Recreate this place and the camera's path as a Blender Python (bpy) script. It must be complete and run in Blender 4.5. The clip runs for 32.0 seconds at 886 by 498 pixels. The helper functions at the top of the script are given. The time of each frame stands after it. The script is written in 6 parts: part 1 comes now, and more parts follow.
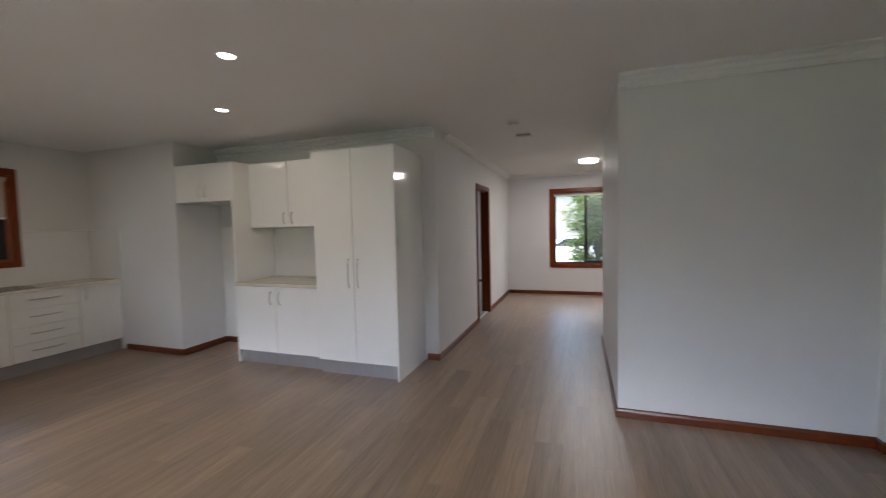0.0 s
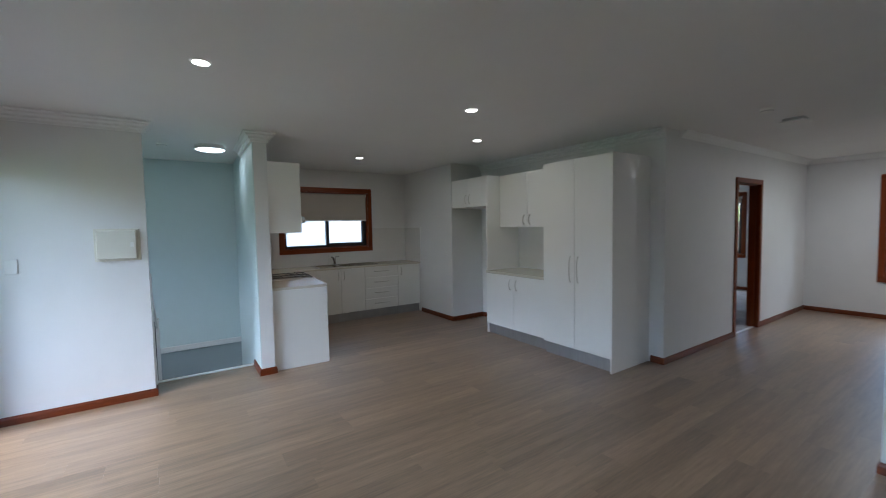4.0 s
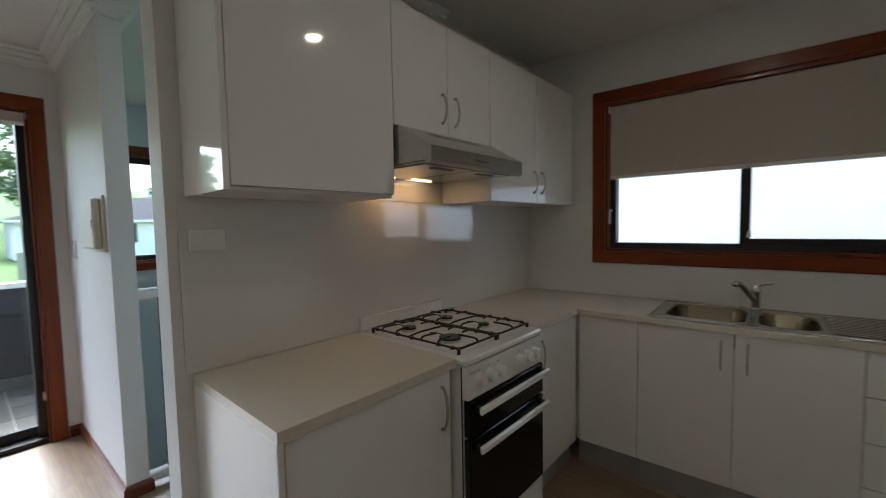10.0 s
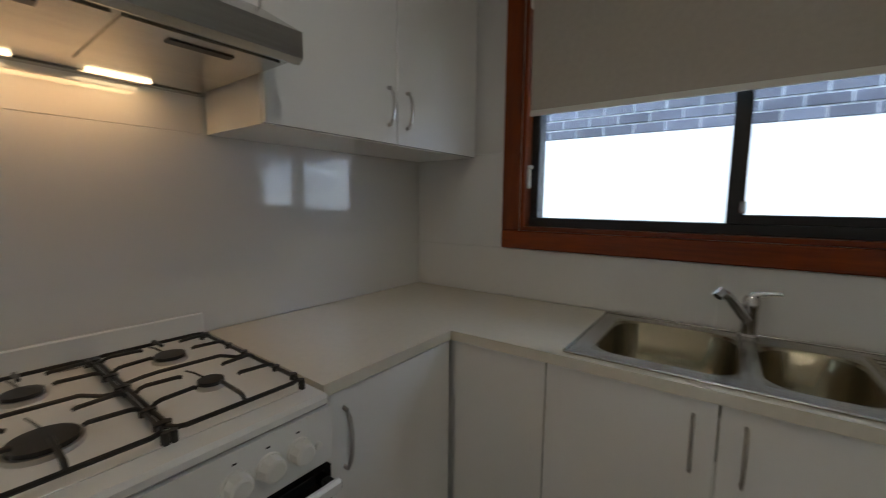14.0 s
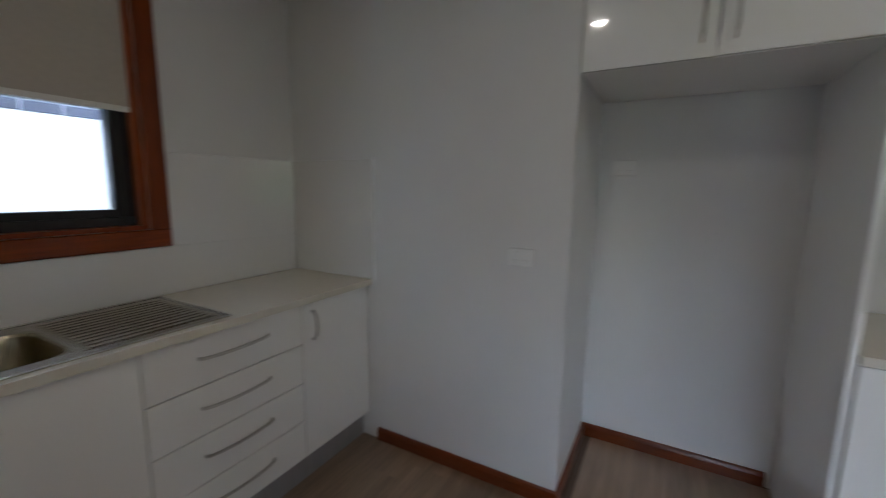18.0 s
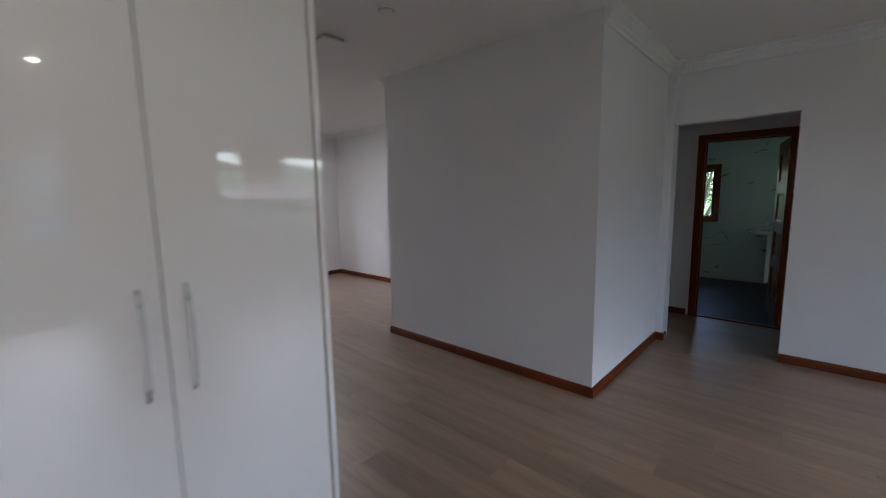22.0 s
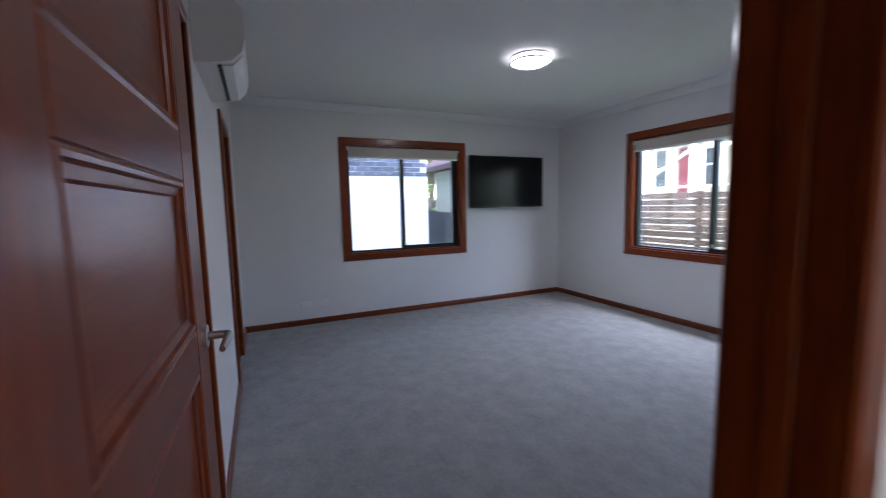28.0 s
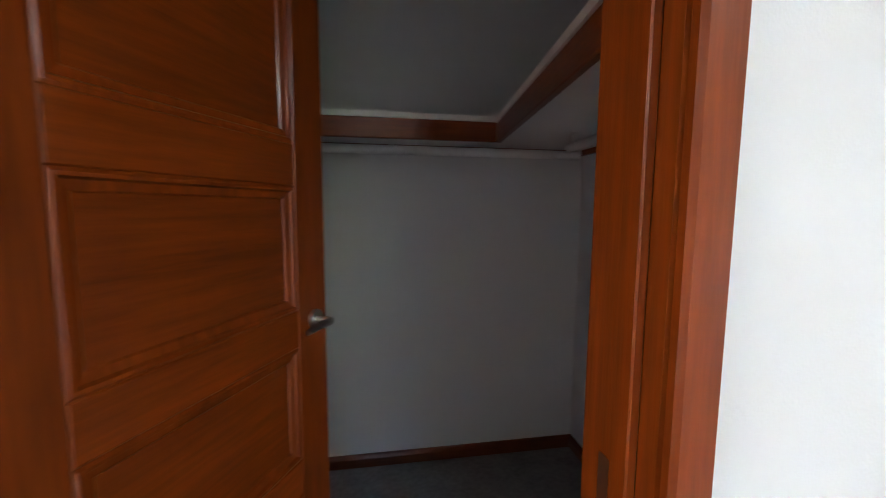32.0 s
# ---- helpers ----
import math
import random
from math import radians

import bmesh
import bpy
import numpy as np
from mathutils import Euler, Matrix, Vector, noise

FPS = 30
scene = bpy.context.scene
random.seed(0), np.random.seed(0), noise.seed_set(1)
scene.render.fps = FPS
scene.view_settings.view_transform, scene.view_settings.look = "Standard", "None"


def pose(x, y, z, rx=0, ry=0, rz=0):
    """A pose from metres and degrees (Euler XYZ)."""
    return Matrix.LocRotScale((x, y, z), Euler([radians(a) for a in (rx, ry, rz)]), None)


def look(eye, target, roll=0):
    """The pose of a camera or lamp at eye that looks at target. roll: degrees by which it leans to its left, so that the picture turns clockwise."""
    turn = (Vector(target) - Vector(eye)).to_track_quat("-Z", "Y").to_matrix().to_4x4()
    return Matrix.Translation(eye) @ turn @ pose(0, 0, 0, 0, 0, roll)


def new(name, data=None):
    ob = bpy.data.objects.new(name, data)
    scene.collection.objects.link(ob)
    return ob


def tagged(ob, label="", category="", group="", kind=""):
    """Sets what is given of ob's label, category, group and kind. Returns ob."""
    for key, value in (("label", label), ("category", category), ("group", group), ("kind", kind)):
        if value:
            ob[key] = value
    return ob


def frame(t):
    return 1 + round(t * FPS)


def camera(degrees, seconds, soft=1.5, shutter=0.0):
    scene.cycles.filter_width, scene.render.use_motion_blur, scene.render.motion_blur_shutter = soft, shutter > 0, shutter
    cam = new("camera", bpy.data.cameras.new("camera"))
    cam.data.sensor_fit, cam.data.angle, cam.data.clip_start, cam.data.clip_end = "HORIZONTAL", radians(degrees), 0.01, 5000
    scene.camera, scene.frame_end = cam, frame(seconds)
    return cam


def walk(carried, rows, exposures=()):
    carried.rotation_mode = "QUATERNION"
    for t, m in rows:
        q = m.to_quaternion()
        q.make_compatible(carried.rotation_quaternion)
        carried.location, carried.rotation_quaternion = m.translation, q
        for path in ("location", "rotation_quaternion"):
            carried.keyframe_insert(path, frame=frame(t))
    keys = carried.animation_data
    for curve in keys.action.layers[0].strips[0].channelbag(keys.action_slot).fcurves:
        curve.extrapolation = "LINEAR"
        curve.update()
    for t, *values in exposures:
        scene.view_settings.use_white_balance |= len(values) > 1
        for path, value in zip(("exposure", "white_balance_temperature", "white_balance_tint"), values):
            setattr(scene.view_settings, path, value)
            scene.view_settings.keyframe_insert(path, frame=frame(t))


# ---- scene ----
cam = camera(95.8, 32.0, soft=1.0, shutter=0.6)
PATH = [
    (0, (0.123, 0.353, 1.463), (-0.525, 2.242, 1.352), -1.3),
    (0.5, (0.255, 0.28, 1.457), (-0.653, 2.059, 1.356), -1.0),
    (1, (0.383, 0.198, 1.463), (-0.71, 1.869, 1.361), -0.9),
    (1.5, (0.521, 0.154, 1.484), (-0.732, 1.709, 1.374), -0.9),
    (2, (0.633, 0.102, 1.514), (-0.77, 1.522, 1.395), -0.8),
    (2.5, (0.721, 0.061, 1.534), (-0.754, 1.405, 1.406), -0.8),
    (3, (0.839, 0.005, 1.544), (-0.701, 1.276, 1.426), -0.8),
    (3.5, (0.919, -0.011, 1.547), (-0.674, 1.193, 1.44), -0.9),
    (5.5, (-0.036, 1.157, 1.456), (-1.909, 1.844, 1.314), -1.4),
    (6, (-0.538, 1.474, 1.468), (-2.469, 1.983, 1.353), -1.3),
    (6.5, (-1.008, 1.759, 1.485), (-2.98, 2.083, 1.406), -1.3),
    (7, (-1.461, 1.942, 1.481), (-3.457, 2.063, 1.439), -1.1),
    (7.5, (-1.798, 2.164, 1.5), (-3.795, 2.064, 1.462), -1.3),
    (8, (-2.149, 2.264, 1.457), (-4.124, 1.948, 1.439), -1.0),
    (8.5, (-2.418, 2.316, 1.456), (-4.342, 1.77, 1.44), -1.0),
    (9, (-2.689, 2.385, 1.438), (-4.512, 1.562, 1.414), -1.0),
    (9.5, (-2.937, 2.42, 1.412), (-4.634, 1.365, 1.338), -0.9),
    (10, (-3.201, 2.436, 1.381), (-4.746, 1.172, 1.261), -1.1),
    (10.5, (-3.426, 2.509, 1.356), (-4.77, 1.035, 1.211), -1.2),
    (11, (-3.641, 2.479, 1.341), (-4.824, 0.876, 1.169), -1.1),
    (11.5, (-3.848, 2.47, 1.34), (-4.882, 0.767, 1.158), -1.0),
    (12, (-4.072, 2.465, 1.349), (-4.986, 0.697, 1.153), -0.5),
    (12.5, (-4.231, 2.46, 1.347), (-5.129, 0.685, 1.141), -0.5),
    (13, (-4.33, 2.427, 1.333), (-5.43, 0.771, 1.114), 0.1),
    (13.5, (-4.367, 2.358, 1.319), (-5.752, 0.934, 1.087), 0.4),
    (15.5, (-4.206, 2.111, 1.285), (-6.194, 2.149, 1.068), 0.5),
    (16, (-4.185, 2.04, 1.29), (-6.109, 2.536, 1.065), 0.6),
    (16.5, (-4.146, 2.084, 1.3), (-5.956, 2.902, 1.058), 0.2),
    (17, (-4.085, 2.135, 1.298), (-5.702, 3.288, 1.056), -0.2),
    (17.5, (-4.113, 2.137, 1.361), (-5.425, 3.616, 1.06), 0.6),
    (18, (-4.039, 2.18, 1.37), (-5.0, 3.909, 1.075), 0.7),
    (18.5, (-3.966, 2.207, 1.336), (-4.469, 4.129, 1.101), 1.0),
    (19, (-3.897, 2.202, 1.319), (-3.876, 4.19, 1.101), 0.5),
    (19.5, (-3.752, 2.236, 1.345), (-3.375, 4.186, 1.114), 0.3),
    (20, (-3.603, 2.268, 1.357), (-2.856, 4.108, 1.118), 0.1),
    (20.5, (-3.371, 2.26, 1.356), (-2.361, 3.969, 1.117), 0.3),
    (21, (-3.016, 2.333, 1.368), (-1.701, 3.818, 1.111), 0.5),
    (21.5, (-2.643, 2.389, 1.378), (-1.18, 3.727, 1.119), -0.0),
    (22, (-2.207, 2.553, 1.384), (-0.744, 3.892, 1.126), -0.9),
    (22.5, (-1.852, 2.718, 1.366), (-0.42, 4.092, 1.117), -1.2),
    (23, (-1.553, 2.94, 1.378), (-0.342, 4.512, 1.126), -1.6),
    (23.5, (-1.254, 3.226, 1.373), (-0.332, 4.984, 1.126), -1.8),
    (24, (-0.991, 3.567, 1.366), (-0.444, 5.476, 1.128), -1.9),
    (24.5, (-0.796, 3.925, 1.369), (-0.609, 5.902, 1.13), -1.8),
    (25, (-0.657, 4.347, 1.332), (-0.846, 6.325, 1.105), -1.9),
    (25.5, (-0.641, 4.805, 1.375), (-1.09, 6.738, 1.126), -2.0),
    (27.5, (-0.914, 6.244, 1.342), (-2.542, 7.385, 1.121), -1.2),
    (28, (-1.138, 6.417, 1.339), (-2.947, 7.243, 1.127), -1.2),
    (28.5, (-1.336, 6.585, 1.329), (-3.268, 7.062, 1.129), -0.9),
    (29, (-1.637, 6.609, 1.325), (-3.624, 6.73, 1.126), -0.7),
    (29.5, (-1.866, 6.627, 1.307), (-3.838, 6.352, 1.115), -0.6),
    (30, (-2.106, 6.627, 1.308), (-3.945, 5.863, 1.122), -0.7),
    (30.5, (-2.289, 6.555, 1.305), (-3.871, 5.344, 1.123), -0.4),
    (31, (-2.442, 6.471, 1.305), (-3.623, 4.868, 1.121), 0.0),
    (31.5, (-2.594, 6.446, 1.317), (-3.381, 4.618, 1.124), 0.2),
    (32, (-2.679, 6.507, 1.324), (-3.019, 4.547, 1.118), 0.4),
]
walk(cam, [(t, look(eye, target, roll)) for t, eye, target, roll in PATH],
     exposures=[(0, 3.25, 6500, 17), (1, 3.1, 6350, 13), (2, 2.97, 5920, 11), (3.5, 2.9, 5700, 9), (6, 2.8, 6150, 12), (8, 2.88, 6700, 13),
                (9, 2.7, 6350, 10), (11.5, 2.63, 6300, 10), (13, 3.02, 6250, 9), (16, 2.55, 6150, 10), (17.2, 2.34, 6000, 13), (18.5, 3.27, 5900, 14),
                (20, 3.2, 5850, 18), (22, 2.98, 5950, 18), (23, 3.18, 6000, 22), (25.5, 3.18, 6000, 25), (27.5, 3.33, 5900, 19),
                (29.8, 3.33, 6300, 20), (30.5, 4.15, 6200, 19), (31, 4.86, 6350, 15), (31.5, 5.2, 6450, 12), (32, 5.55, 6500, 10)])

# ---- world and sun ----
world = bpy.data.worlds.new("overcast")
scene.world = world
world.use_nodes = True
wn = world.node_tree
sky = wn.nodes.new("ShaderNodeTexSky")
sky.sky_type = "NISHITA"
sky.sun_disc = False
sky.sun_elevation = radians(50)
sky.sun_rotation = radians(164)
sky.air_density, sky.dust_density, sky.ozone_density = 1.2, 1.4, 3.0
wn.nodes["Background"].inputs[1].default_value = 0.15
wn.links.new(sky.outputs[0], wn.nodes["Background"].inputs[0])
sun = new("sun", bpy.data.lights.new("sun", "SUN"))
sun.data.energy, sun.data.angle, sun.data.color = 1.6, radians(60), (0.97, 0.985, 1.0)
sun.matrix_world = pose(0, 0, 30, 43, 8, 0)

# ---- materials ----
MATS = {}


def mat(name, color, rough=0.5, metal=0.0, grain=0.0, scale=8.0, stretch=(1, 1, 1), bump=0.0, bump_scale=60.0,
        spec=0.5, coat=0.0, coat_rough=0.12, dark=None, emit=0.0, vary=0.0, wear=0.0, ease=0.14):
    """A node material: base colour with two scales of noise, optional bump, per-object tone, clear coat and glow."""
    m = bpy.data.materials.new(name)
    m.use_nodes = True
    nt = m.node_tree
    p = nt.nodes["Principled BSDF"]
    p.inputs["Base Color"].default_value = (*color, 1)
    p.inputs["Roughness"].default_value = rough
    p.inputs["Metallic"].default_value = metal
    p.inputs["Specular IOR Level"].default_value = spec
    p.inputs["Coat Weight"].default_value = coat
    p.inputs["Coat Roughness"].default_value = coat_rough
    if emit:
        p.inputs["Emission Color"].default_value = (*color, 1)
        p.inputs["Emission Strength"].default_value = emit
    tc = nt.nodes.new("ShaderNodeTexCoord")
    mp = nt.nodes.new("ShaderNodeMapping")
    mp.inputs["Scale"].default_value = stretch
    nt.links.new(tc.outputs["Object"], mp.inputs["Vector"])
    vec = mp.outputs["Vector"]
    info = nt.nodes.new("ShaderNodeObjectInfo")
    if vary:
        add = nt.nodes.new("ShaderNodeVectorMath")
        sc = nt.nodes.new("ShaderNodeMath")
        sc.operation = "MULTIPLY"
        sc.inputs[1].default_value = 37.0
        nt.links.new(info.outputs["Random"], sc.inputs[0])
        nt.links.new(vec, add.inputs[0])
        nt.links.new(sc.outputs[0], add.inputs[1])
        vec = add.outputs[0]
    if grain:
        a = nt.nodes.new("ShaderNodeTexNoise")
        a.inputs["Scale"].default_value = scale
        a.inputs["Detail"].default_value = 6
        a.inputs["Roughness"].default_value = 0.6
        nt.links.new(vec, a.inputs["Vector"])
        b = nt.nodes.new("ShaderNodeTexNoise")
        b.inputs["Scale"].default_value = scale * 0.17
        b.inputs["Detail"].default_value = 3
        nt.links.new(vec, b.inputs["Vector"])
        mx = nt.nodes.new("ShaderNodeMath")
        mx.operation = "ADD"
        nt.links.new(a.outputs[0], mx.inputs[0])
        nt.links.new(b.outputs[0], mx.inputs[1])
        ramp = nt.nodes.new("ShaderNodeValToRGB")
        lo = dark or tuple(c * (1 - grain) for c in color)
        hi = tuple(min(1, c * (1 + grain * 0.6)) for c in color)
        ramp.color_ramp.elements[0].position = 0.5 - ease
        ramp.color_ramp.elements[1].position = 0.5 + ease
        ramp.color_ramp.elements[0].color = (*lo, 1)
        ramp.color_ramp.elements[1].color = (*hi, 1)
        half = nt.nodes.new("ShaderNodeMath")
        half.operation = "MULTIPLY"
        half.inputs[1].default_value = 0.5
        nt.links.new(mx.outputs[0], half.inputs[0])
        nt.links.new(half.outputs[0], ramp.inputs[0])
        out = ramp.outputs[0]
        if vary:
            hsv = nt.nodes.new("ShaderNodeHueSaturation")
            mr = nt.nodes.new("ShaderNodeMapRange")
            mr.inputs["To Min"].default_value = 1 - vary
            mr.inputs["To Max"].default_value = 1 + vary
            nt.links.new(info.outputs["Random"], mr.inputs[0])
            nt.links.new(mr.outputs[0], hsv.inputs["Value"])
            nt.links.new(out, hsv.inputs["Color"])
            out = hsv.outputs[0]
        nt.links.new(out, p.inputs["Base Color"])
        if wear:
            rr = nt.nodes.new("ShaderNodeMapRange")
            rr.inputs["To Min"].default_value = max(0.02, rough - wear)
            rr.inputs["To Max"].default_value = min(1, rough + wear)
            nt.links.new(b.outputs[0], rr.inputs[0])
            nt.links.new(rr.outputs[0], p.inputs["Roughness"])
    if bump:
        c = nt.nodes.new("ShaderNodeTexNoise")
        c.inputs["Scale"].default_value = bump_scale
        c.inputs["Detail"].default_value = 4
        nt.links.new(vec, c.inputs["Vector"])
        bm_node = nt.nodes.new("ShaderNodeBump")
        bm_node.inputs["Strength"].default_value = bump
        bm_node.inputs["Distance"].default_value = 0.01
        nt.links.new(c.outputs[0], bm_node.inputs["Height"])
        nt.links.new(bm_node.outputs[0], p.inputs["Normal"])
    MATS[name] = m
    return m


PAINT = mat("wall_paint", (0.73, 0.727, 0.72), 0.55, grain=0.03, scale=3, bump=0.06, bump_scale=260, wear=0.08)
AQUA = mat("aqua_wall_paint", (0.66, 0.76, 0.76), 0.5, grain=0.03, scale=3, bump=0.06, bump_scale=260)
CEILING = mat("ceiling_paint", (0.8, 0.79, 0.775), 0.8, grain=0.02, scale=2, bump=0.04, bump_scale=200)
TRIM_W = mat("white_trim_paint", (0.8, 0.8, 0.79), 0.35, grain=0.02, scale=4)
PLANK = mat("vinyl_plank", (0.265, 0.178, 0.112), 0.4, spec=0.5, coat=1.0, coat_rough=0.42, grain=0.42, scale=34, stretch=(3.2, 0.16, 1), bump=0.05,
            bump_scale=60, ease=0.16, vary=0.15, wear=0.04)
SUBFLOOR = mat("dark_subfloor", (0.14, 0.1, 0.075), 0.9)
ALU = mat("satin_aluminium_strip", (0.75, 0.75, 0.75), 0.5, metal=0.5)
CEDAR = mat("red_stained_timber", (0.19, 0.034, 0.0035), 0.3, spec=0.33, grain=0.36, scale=42, stretch=(2.2, 2.2, 0.16), coat=0.08, vary=0.08,
            bump=0.04, bump_scale=90)
CEDAR_H = mat("red_stained_timber_rail", (0.19, 0.034, 0.0035), 0.3, spec=0.33, grain=0.36, scale=42, stretch=(0.16, 2.2, 2.2), coat=0.08,
              vary=0.08, bump=0.04, bump_scale=90)
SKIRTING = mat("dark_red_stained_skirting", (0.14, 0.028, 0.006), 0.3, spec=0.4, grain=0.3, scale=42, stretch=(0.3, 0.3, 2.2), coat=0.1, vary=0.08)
CEDAR_Y = mat("red_stained_timber_long", (0.19, 0.034, 0.0035), 0.3, spec=0.33, grain=0.36, scale=42, stretch=(2.2, 0.16, 2.2), coat=0.08,
              vary=0.08, bump=0.04, bump_scale=90)
GLOSS = mat("gloss_white_laminate", (0.87, 0.865, 0.84), 0.025, grain=0.015, scale=2, spec=0.5, coat=0.3)
SATIN = mat("satin_white_laminate", (0.78, 0.77, 0.74), 0.3, grain=0.015, scale=2)
STONE = mat("cream_stone_top", (0.66, 0.62, 0.53), 0.2, grain=0.03, scale=300)
SPLASH = mat("gloss_white_tile", (0.74, 0.73, 0.71), 0.02, grain=0.015, scale=2, spec=1.0, coat=1.0)
# sink steels coloured darker and browner in place of the brown blind's reflection
BOWL = mat("reflection_toned_steel", (0.3, 0.262, 0.185), 0.24, metal=1.0, grain=0.15, scale=30, stretch=(1, 0.1, 1))
SINK = mat("sink_steel", (0.4, 0.375, 0.33), 0.24, metal=1.0, grain=0.14, scale=60, stretch=(1, 0.08, 3))
KICK = mat("brushed_kickboard", (0.42, 0.42, 0.43), 0.35, metal=0.6, grain=0.08, scale=40, stretch=(1, 1, 0.1))
STEEL = mat("stainless_steel", (0.56, 0.55, 0.52), 0.26, metal=1.0, grain=0.12, scale=60, stretch=(0.08, 1, 3))
CHROME = mat("chrome", (0.65, 0.65, 0.66), 0.16, metal=1.0)
NICKEL = mat("satin_nickel", (0.55, 0.53, 0.5), 0.3, metal=1.0)
BLACK_AL = mat("black_aluminium", (0.012, 0.012, 0.014), 0.4, grain=0.1, scale=20)
BLACK = mat("black_enamel", (0.012, 0.012, 0.012), 0.35)
BLACK_GLASS = mat("black_glass", (0.005, 0.005, 0.006), 0.08, spec=0.3)
WHITE_EN = mat("white_enamel", (0.8, 0.8, 0.78), 0.12, grain=0.01, scale=3, coat=0.4)
PLASTIC = mat("white_plastic", (0.78, 0.77, 0.73), 0.4)
CREAM_PL = mat("aged_cream_plastic", (0.7, 0.68, 0.6), 0.45, grain=0.04, scale=6)
BLIND = mat("beige_blind_fabric", (0.5, 0.46, 0.4), 0.9, grain=0.06, scale=300, bump=0.1, bump_scale=500)
CARPET = mat("grey_carpet", (0.42, 0.41, 0.4), 1.0, grain=0.18, scale=42, bump=1.0, bump_scale=220, spec=0.1)
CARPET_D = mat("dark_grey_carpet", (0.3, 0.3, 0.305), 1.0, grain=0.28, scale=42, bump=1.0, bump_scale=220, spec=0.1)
SLATE = mat("dark_floor_tile", (0.07, 0.075, 0.085), 0.5, grain=0.2, scale=12)
MARBLE = mat("veined_wall_tile", (0.62, 0.7, 0.66), 0.25, grain=0.1, scale=1.2, dark=(0.45, 0.5, 0.48))
mn = MARBLE.node_tree
vein = mn.nodes.new("ShaderNodeTexNoise")
vein.inputs["Scale"].default_value = 1.6
vein.inputs["Detail"].default_value = 5
vein.inputs["Distortion"].default_value = 0.9
vmap = mn.nodes.new("ShaderNodeMapping")
vmap.inputs["Scale"].default_value = (1, 1, 2.6)
vtc = mn.nodes.new("ShaderNodeTexCoord")
mn.links.new(vtc.outputs["Object"], vmap.inputs["Vector"])
mn.links.new(vmap.outputs[0], vein.inputs["Vector"])
vr = mn.nodes.new("ShaderNodeValToRGB")
vr.color_ramp.elements[0].position, vr.color_ramp.elements[0].color = 0.575, (0.62, 0.7, 0.66, 1)
vr.color_ramp.elements[1].position, vr.color_ramp.elements[1].color = 0.6, (0.62, 0.7, 0.66, 1)
mid = vr.color_ramp.elements.new(0.587)
mid.color = (0.2, 0.22, 0.21, 1)
mn.links.new(vein.outputs[0], vr.inputs[0])
mn.links.new(vr.outputs[0], mn.nodes["Principled BSDF"].inputs["Base Color"])
RUBBER = mat("black_rubber", (0.02, 0.02, 0.02), 0.7)
LAMP_ON = mat("lit_diffuser", (1.0, 0.96, 0.9), 0.4, emit=2.2)
DARK_RIM = mat("dark_chrome_rim", (0.1, 0.1, 0.1), 0.3, metal=0.8)
LAMP_RING = mat("glowing_lamp_edge", (1.0, 0.97, 0.93), 0.5, emit=1.2)
LAMP_COOL = mat("lit_cool_diffuser", (0.92, 0.98, 1.0), 0.4, emit=0.9)
LAMP_DL = mat("lit_downlight", (1.0, 0.95, 0.86), 0.4, emit=4.5)
LAMP_HOOD = mat("lit_hood_lamp", (1.0, 0.72, 0.38), 0.4, emit=0.7)
TV_SCREEN = mat("tv_screen", (0.006, 0.007, 0.008), 0.2, spec=0.2)
BRICK_W = mat("white_render", (0.82, 0.82, 0.82), 0.8, grain=0.03, scale=4)
BRICK_G = mat("grey_brick", (0.105, 0.11, 0.14), 0.85, grain=0.25, scale=30, vary=0.3)
MORTAR = mat("pale_mortar", (0.74, 0.74, 0.74), 0.9, grain=0.1, scale=40)
GRASS = mat("lawn", (0.12, 0.2, 0.05), 1.0, grain=0.4, scale=3, bump=0.6, bump_scale=60)
BARK = mat("bark", (0.14, 0.11, 0.085), 0.95, grain=0.4, scale=12, stretch=(1, 1, 0.2), bump=0.6, bump_scale=30)
ROOF_G = mat("grey_roof_tile", (0.026, 0.024, 0.027), 0.8, grain=0.35, scale=9, stretch=(0.3, 1, 1))
ROOF_R = mat("red_roof_metal", (0.17, 0.05, 0.04), 0.5, grain=0.15, scale=5)
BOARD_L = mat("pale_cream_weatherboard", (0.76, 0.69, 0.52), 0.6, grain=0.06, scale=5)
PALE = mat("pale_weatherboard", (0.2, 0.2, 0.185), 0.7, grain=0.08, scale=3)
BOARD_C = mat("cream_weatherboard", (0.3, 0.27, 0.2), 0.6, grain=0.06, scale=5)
FENCE_G = mat("weathered_fence_timber", (0.17, 0.155, 0.15), 0.9, grain=0.3, scale=14, stretch=(2, 2, 0.2), vary=0.2)
FENCE_B = mat("brown_fence_slat", (0.05, 0.034, 0.025), 0.8, grain=0.5, scale=14, stretch=(0.2, 2, 2), vary=0.3)
HOUSE_W = mat("white_house_wall", (0.78, 0.77, 0.74), 0.7, grain=0.05, scale=2)
DARKWIN = mat("dark_window_glass", (0.03, 0.035, 0.04), 0.1)
RED_DOOR = mat("red_door_paint", (0.09, 0.008, 0.012), 0.4)
PARAPET = mat("charcoal_render", (0.045, 0.045, 0.052), 0.8, grain=0.1, scale=6)
BALC_TILE = mat("grey_balcony_tile", (0.13, 0.13, 0.122), 0.35, grain=0.5, scale=7, vary=0.15, wear=0.1)


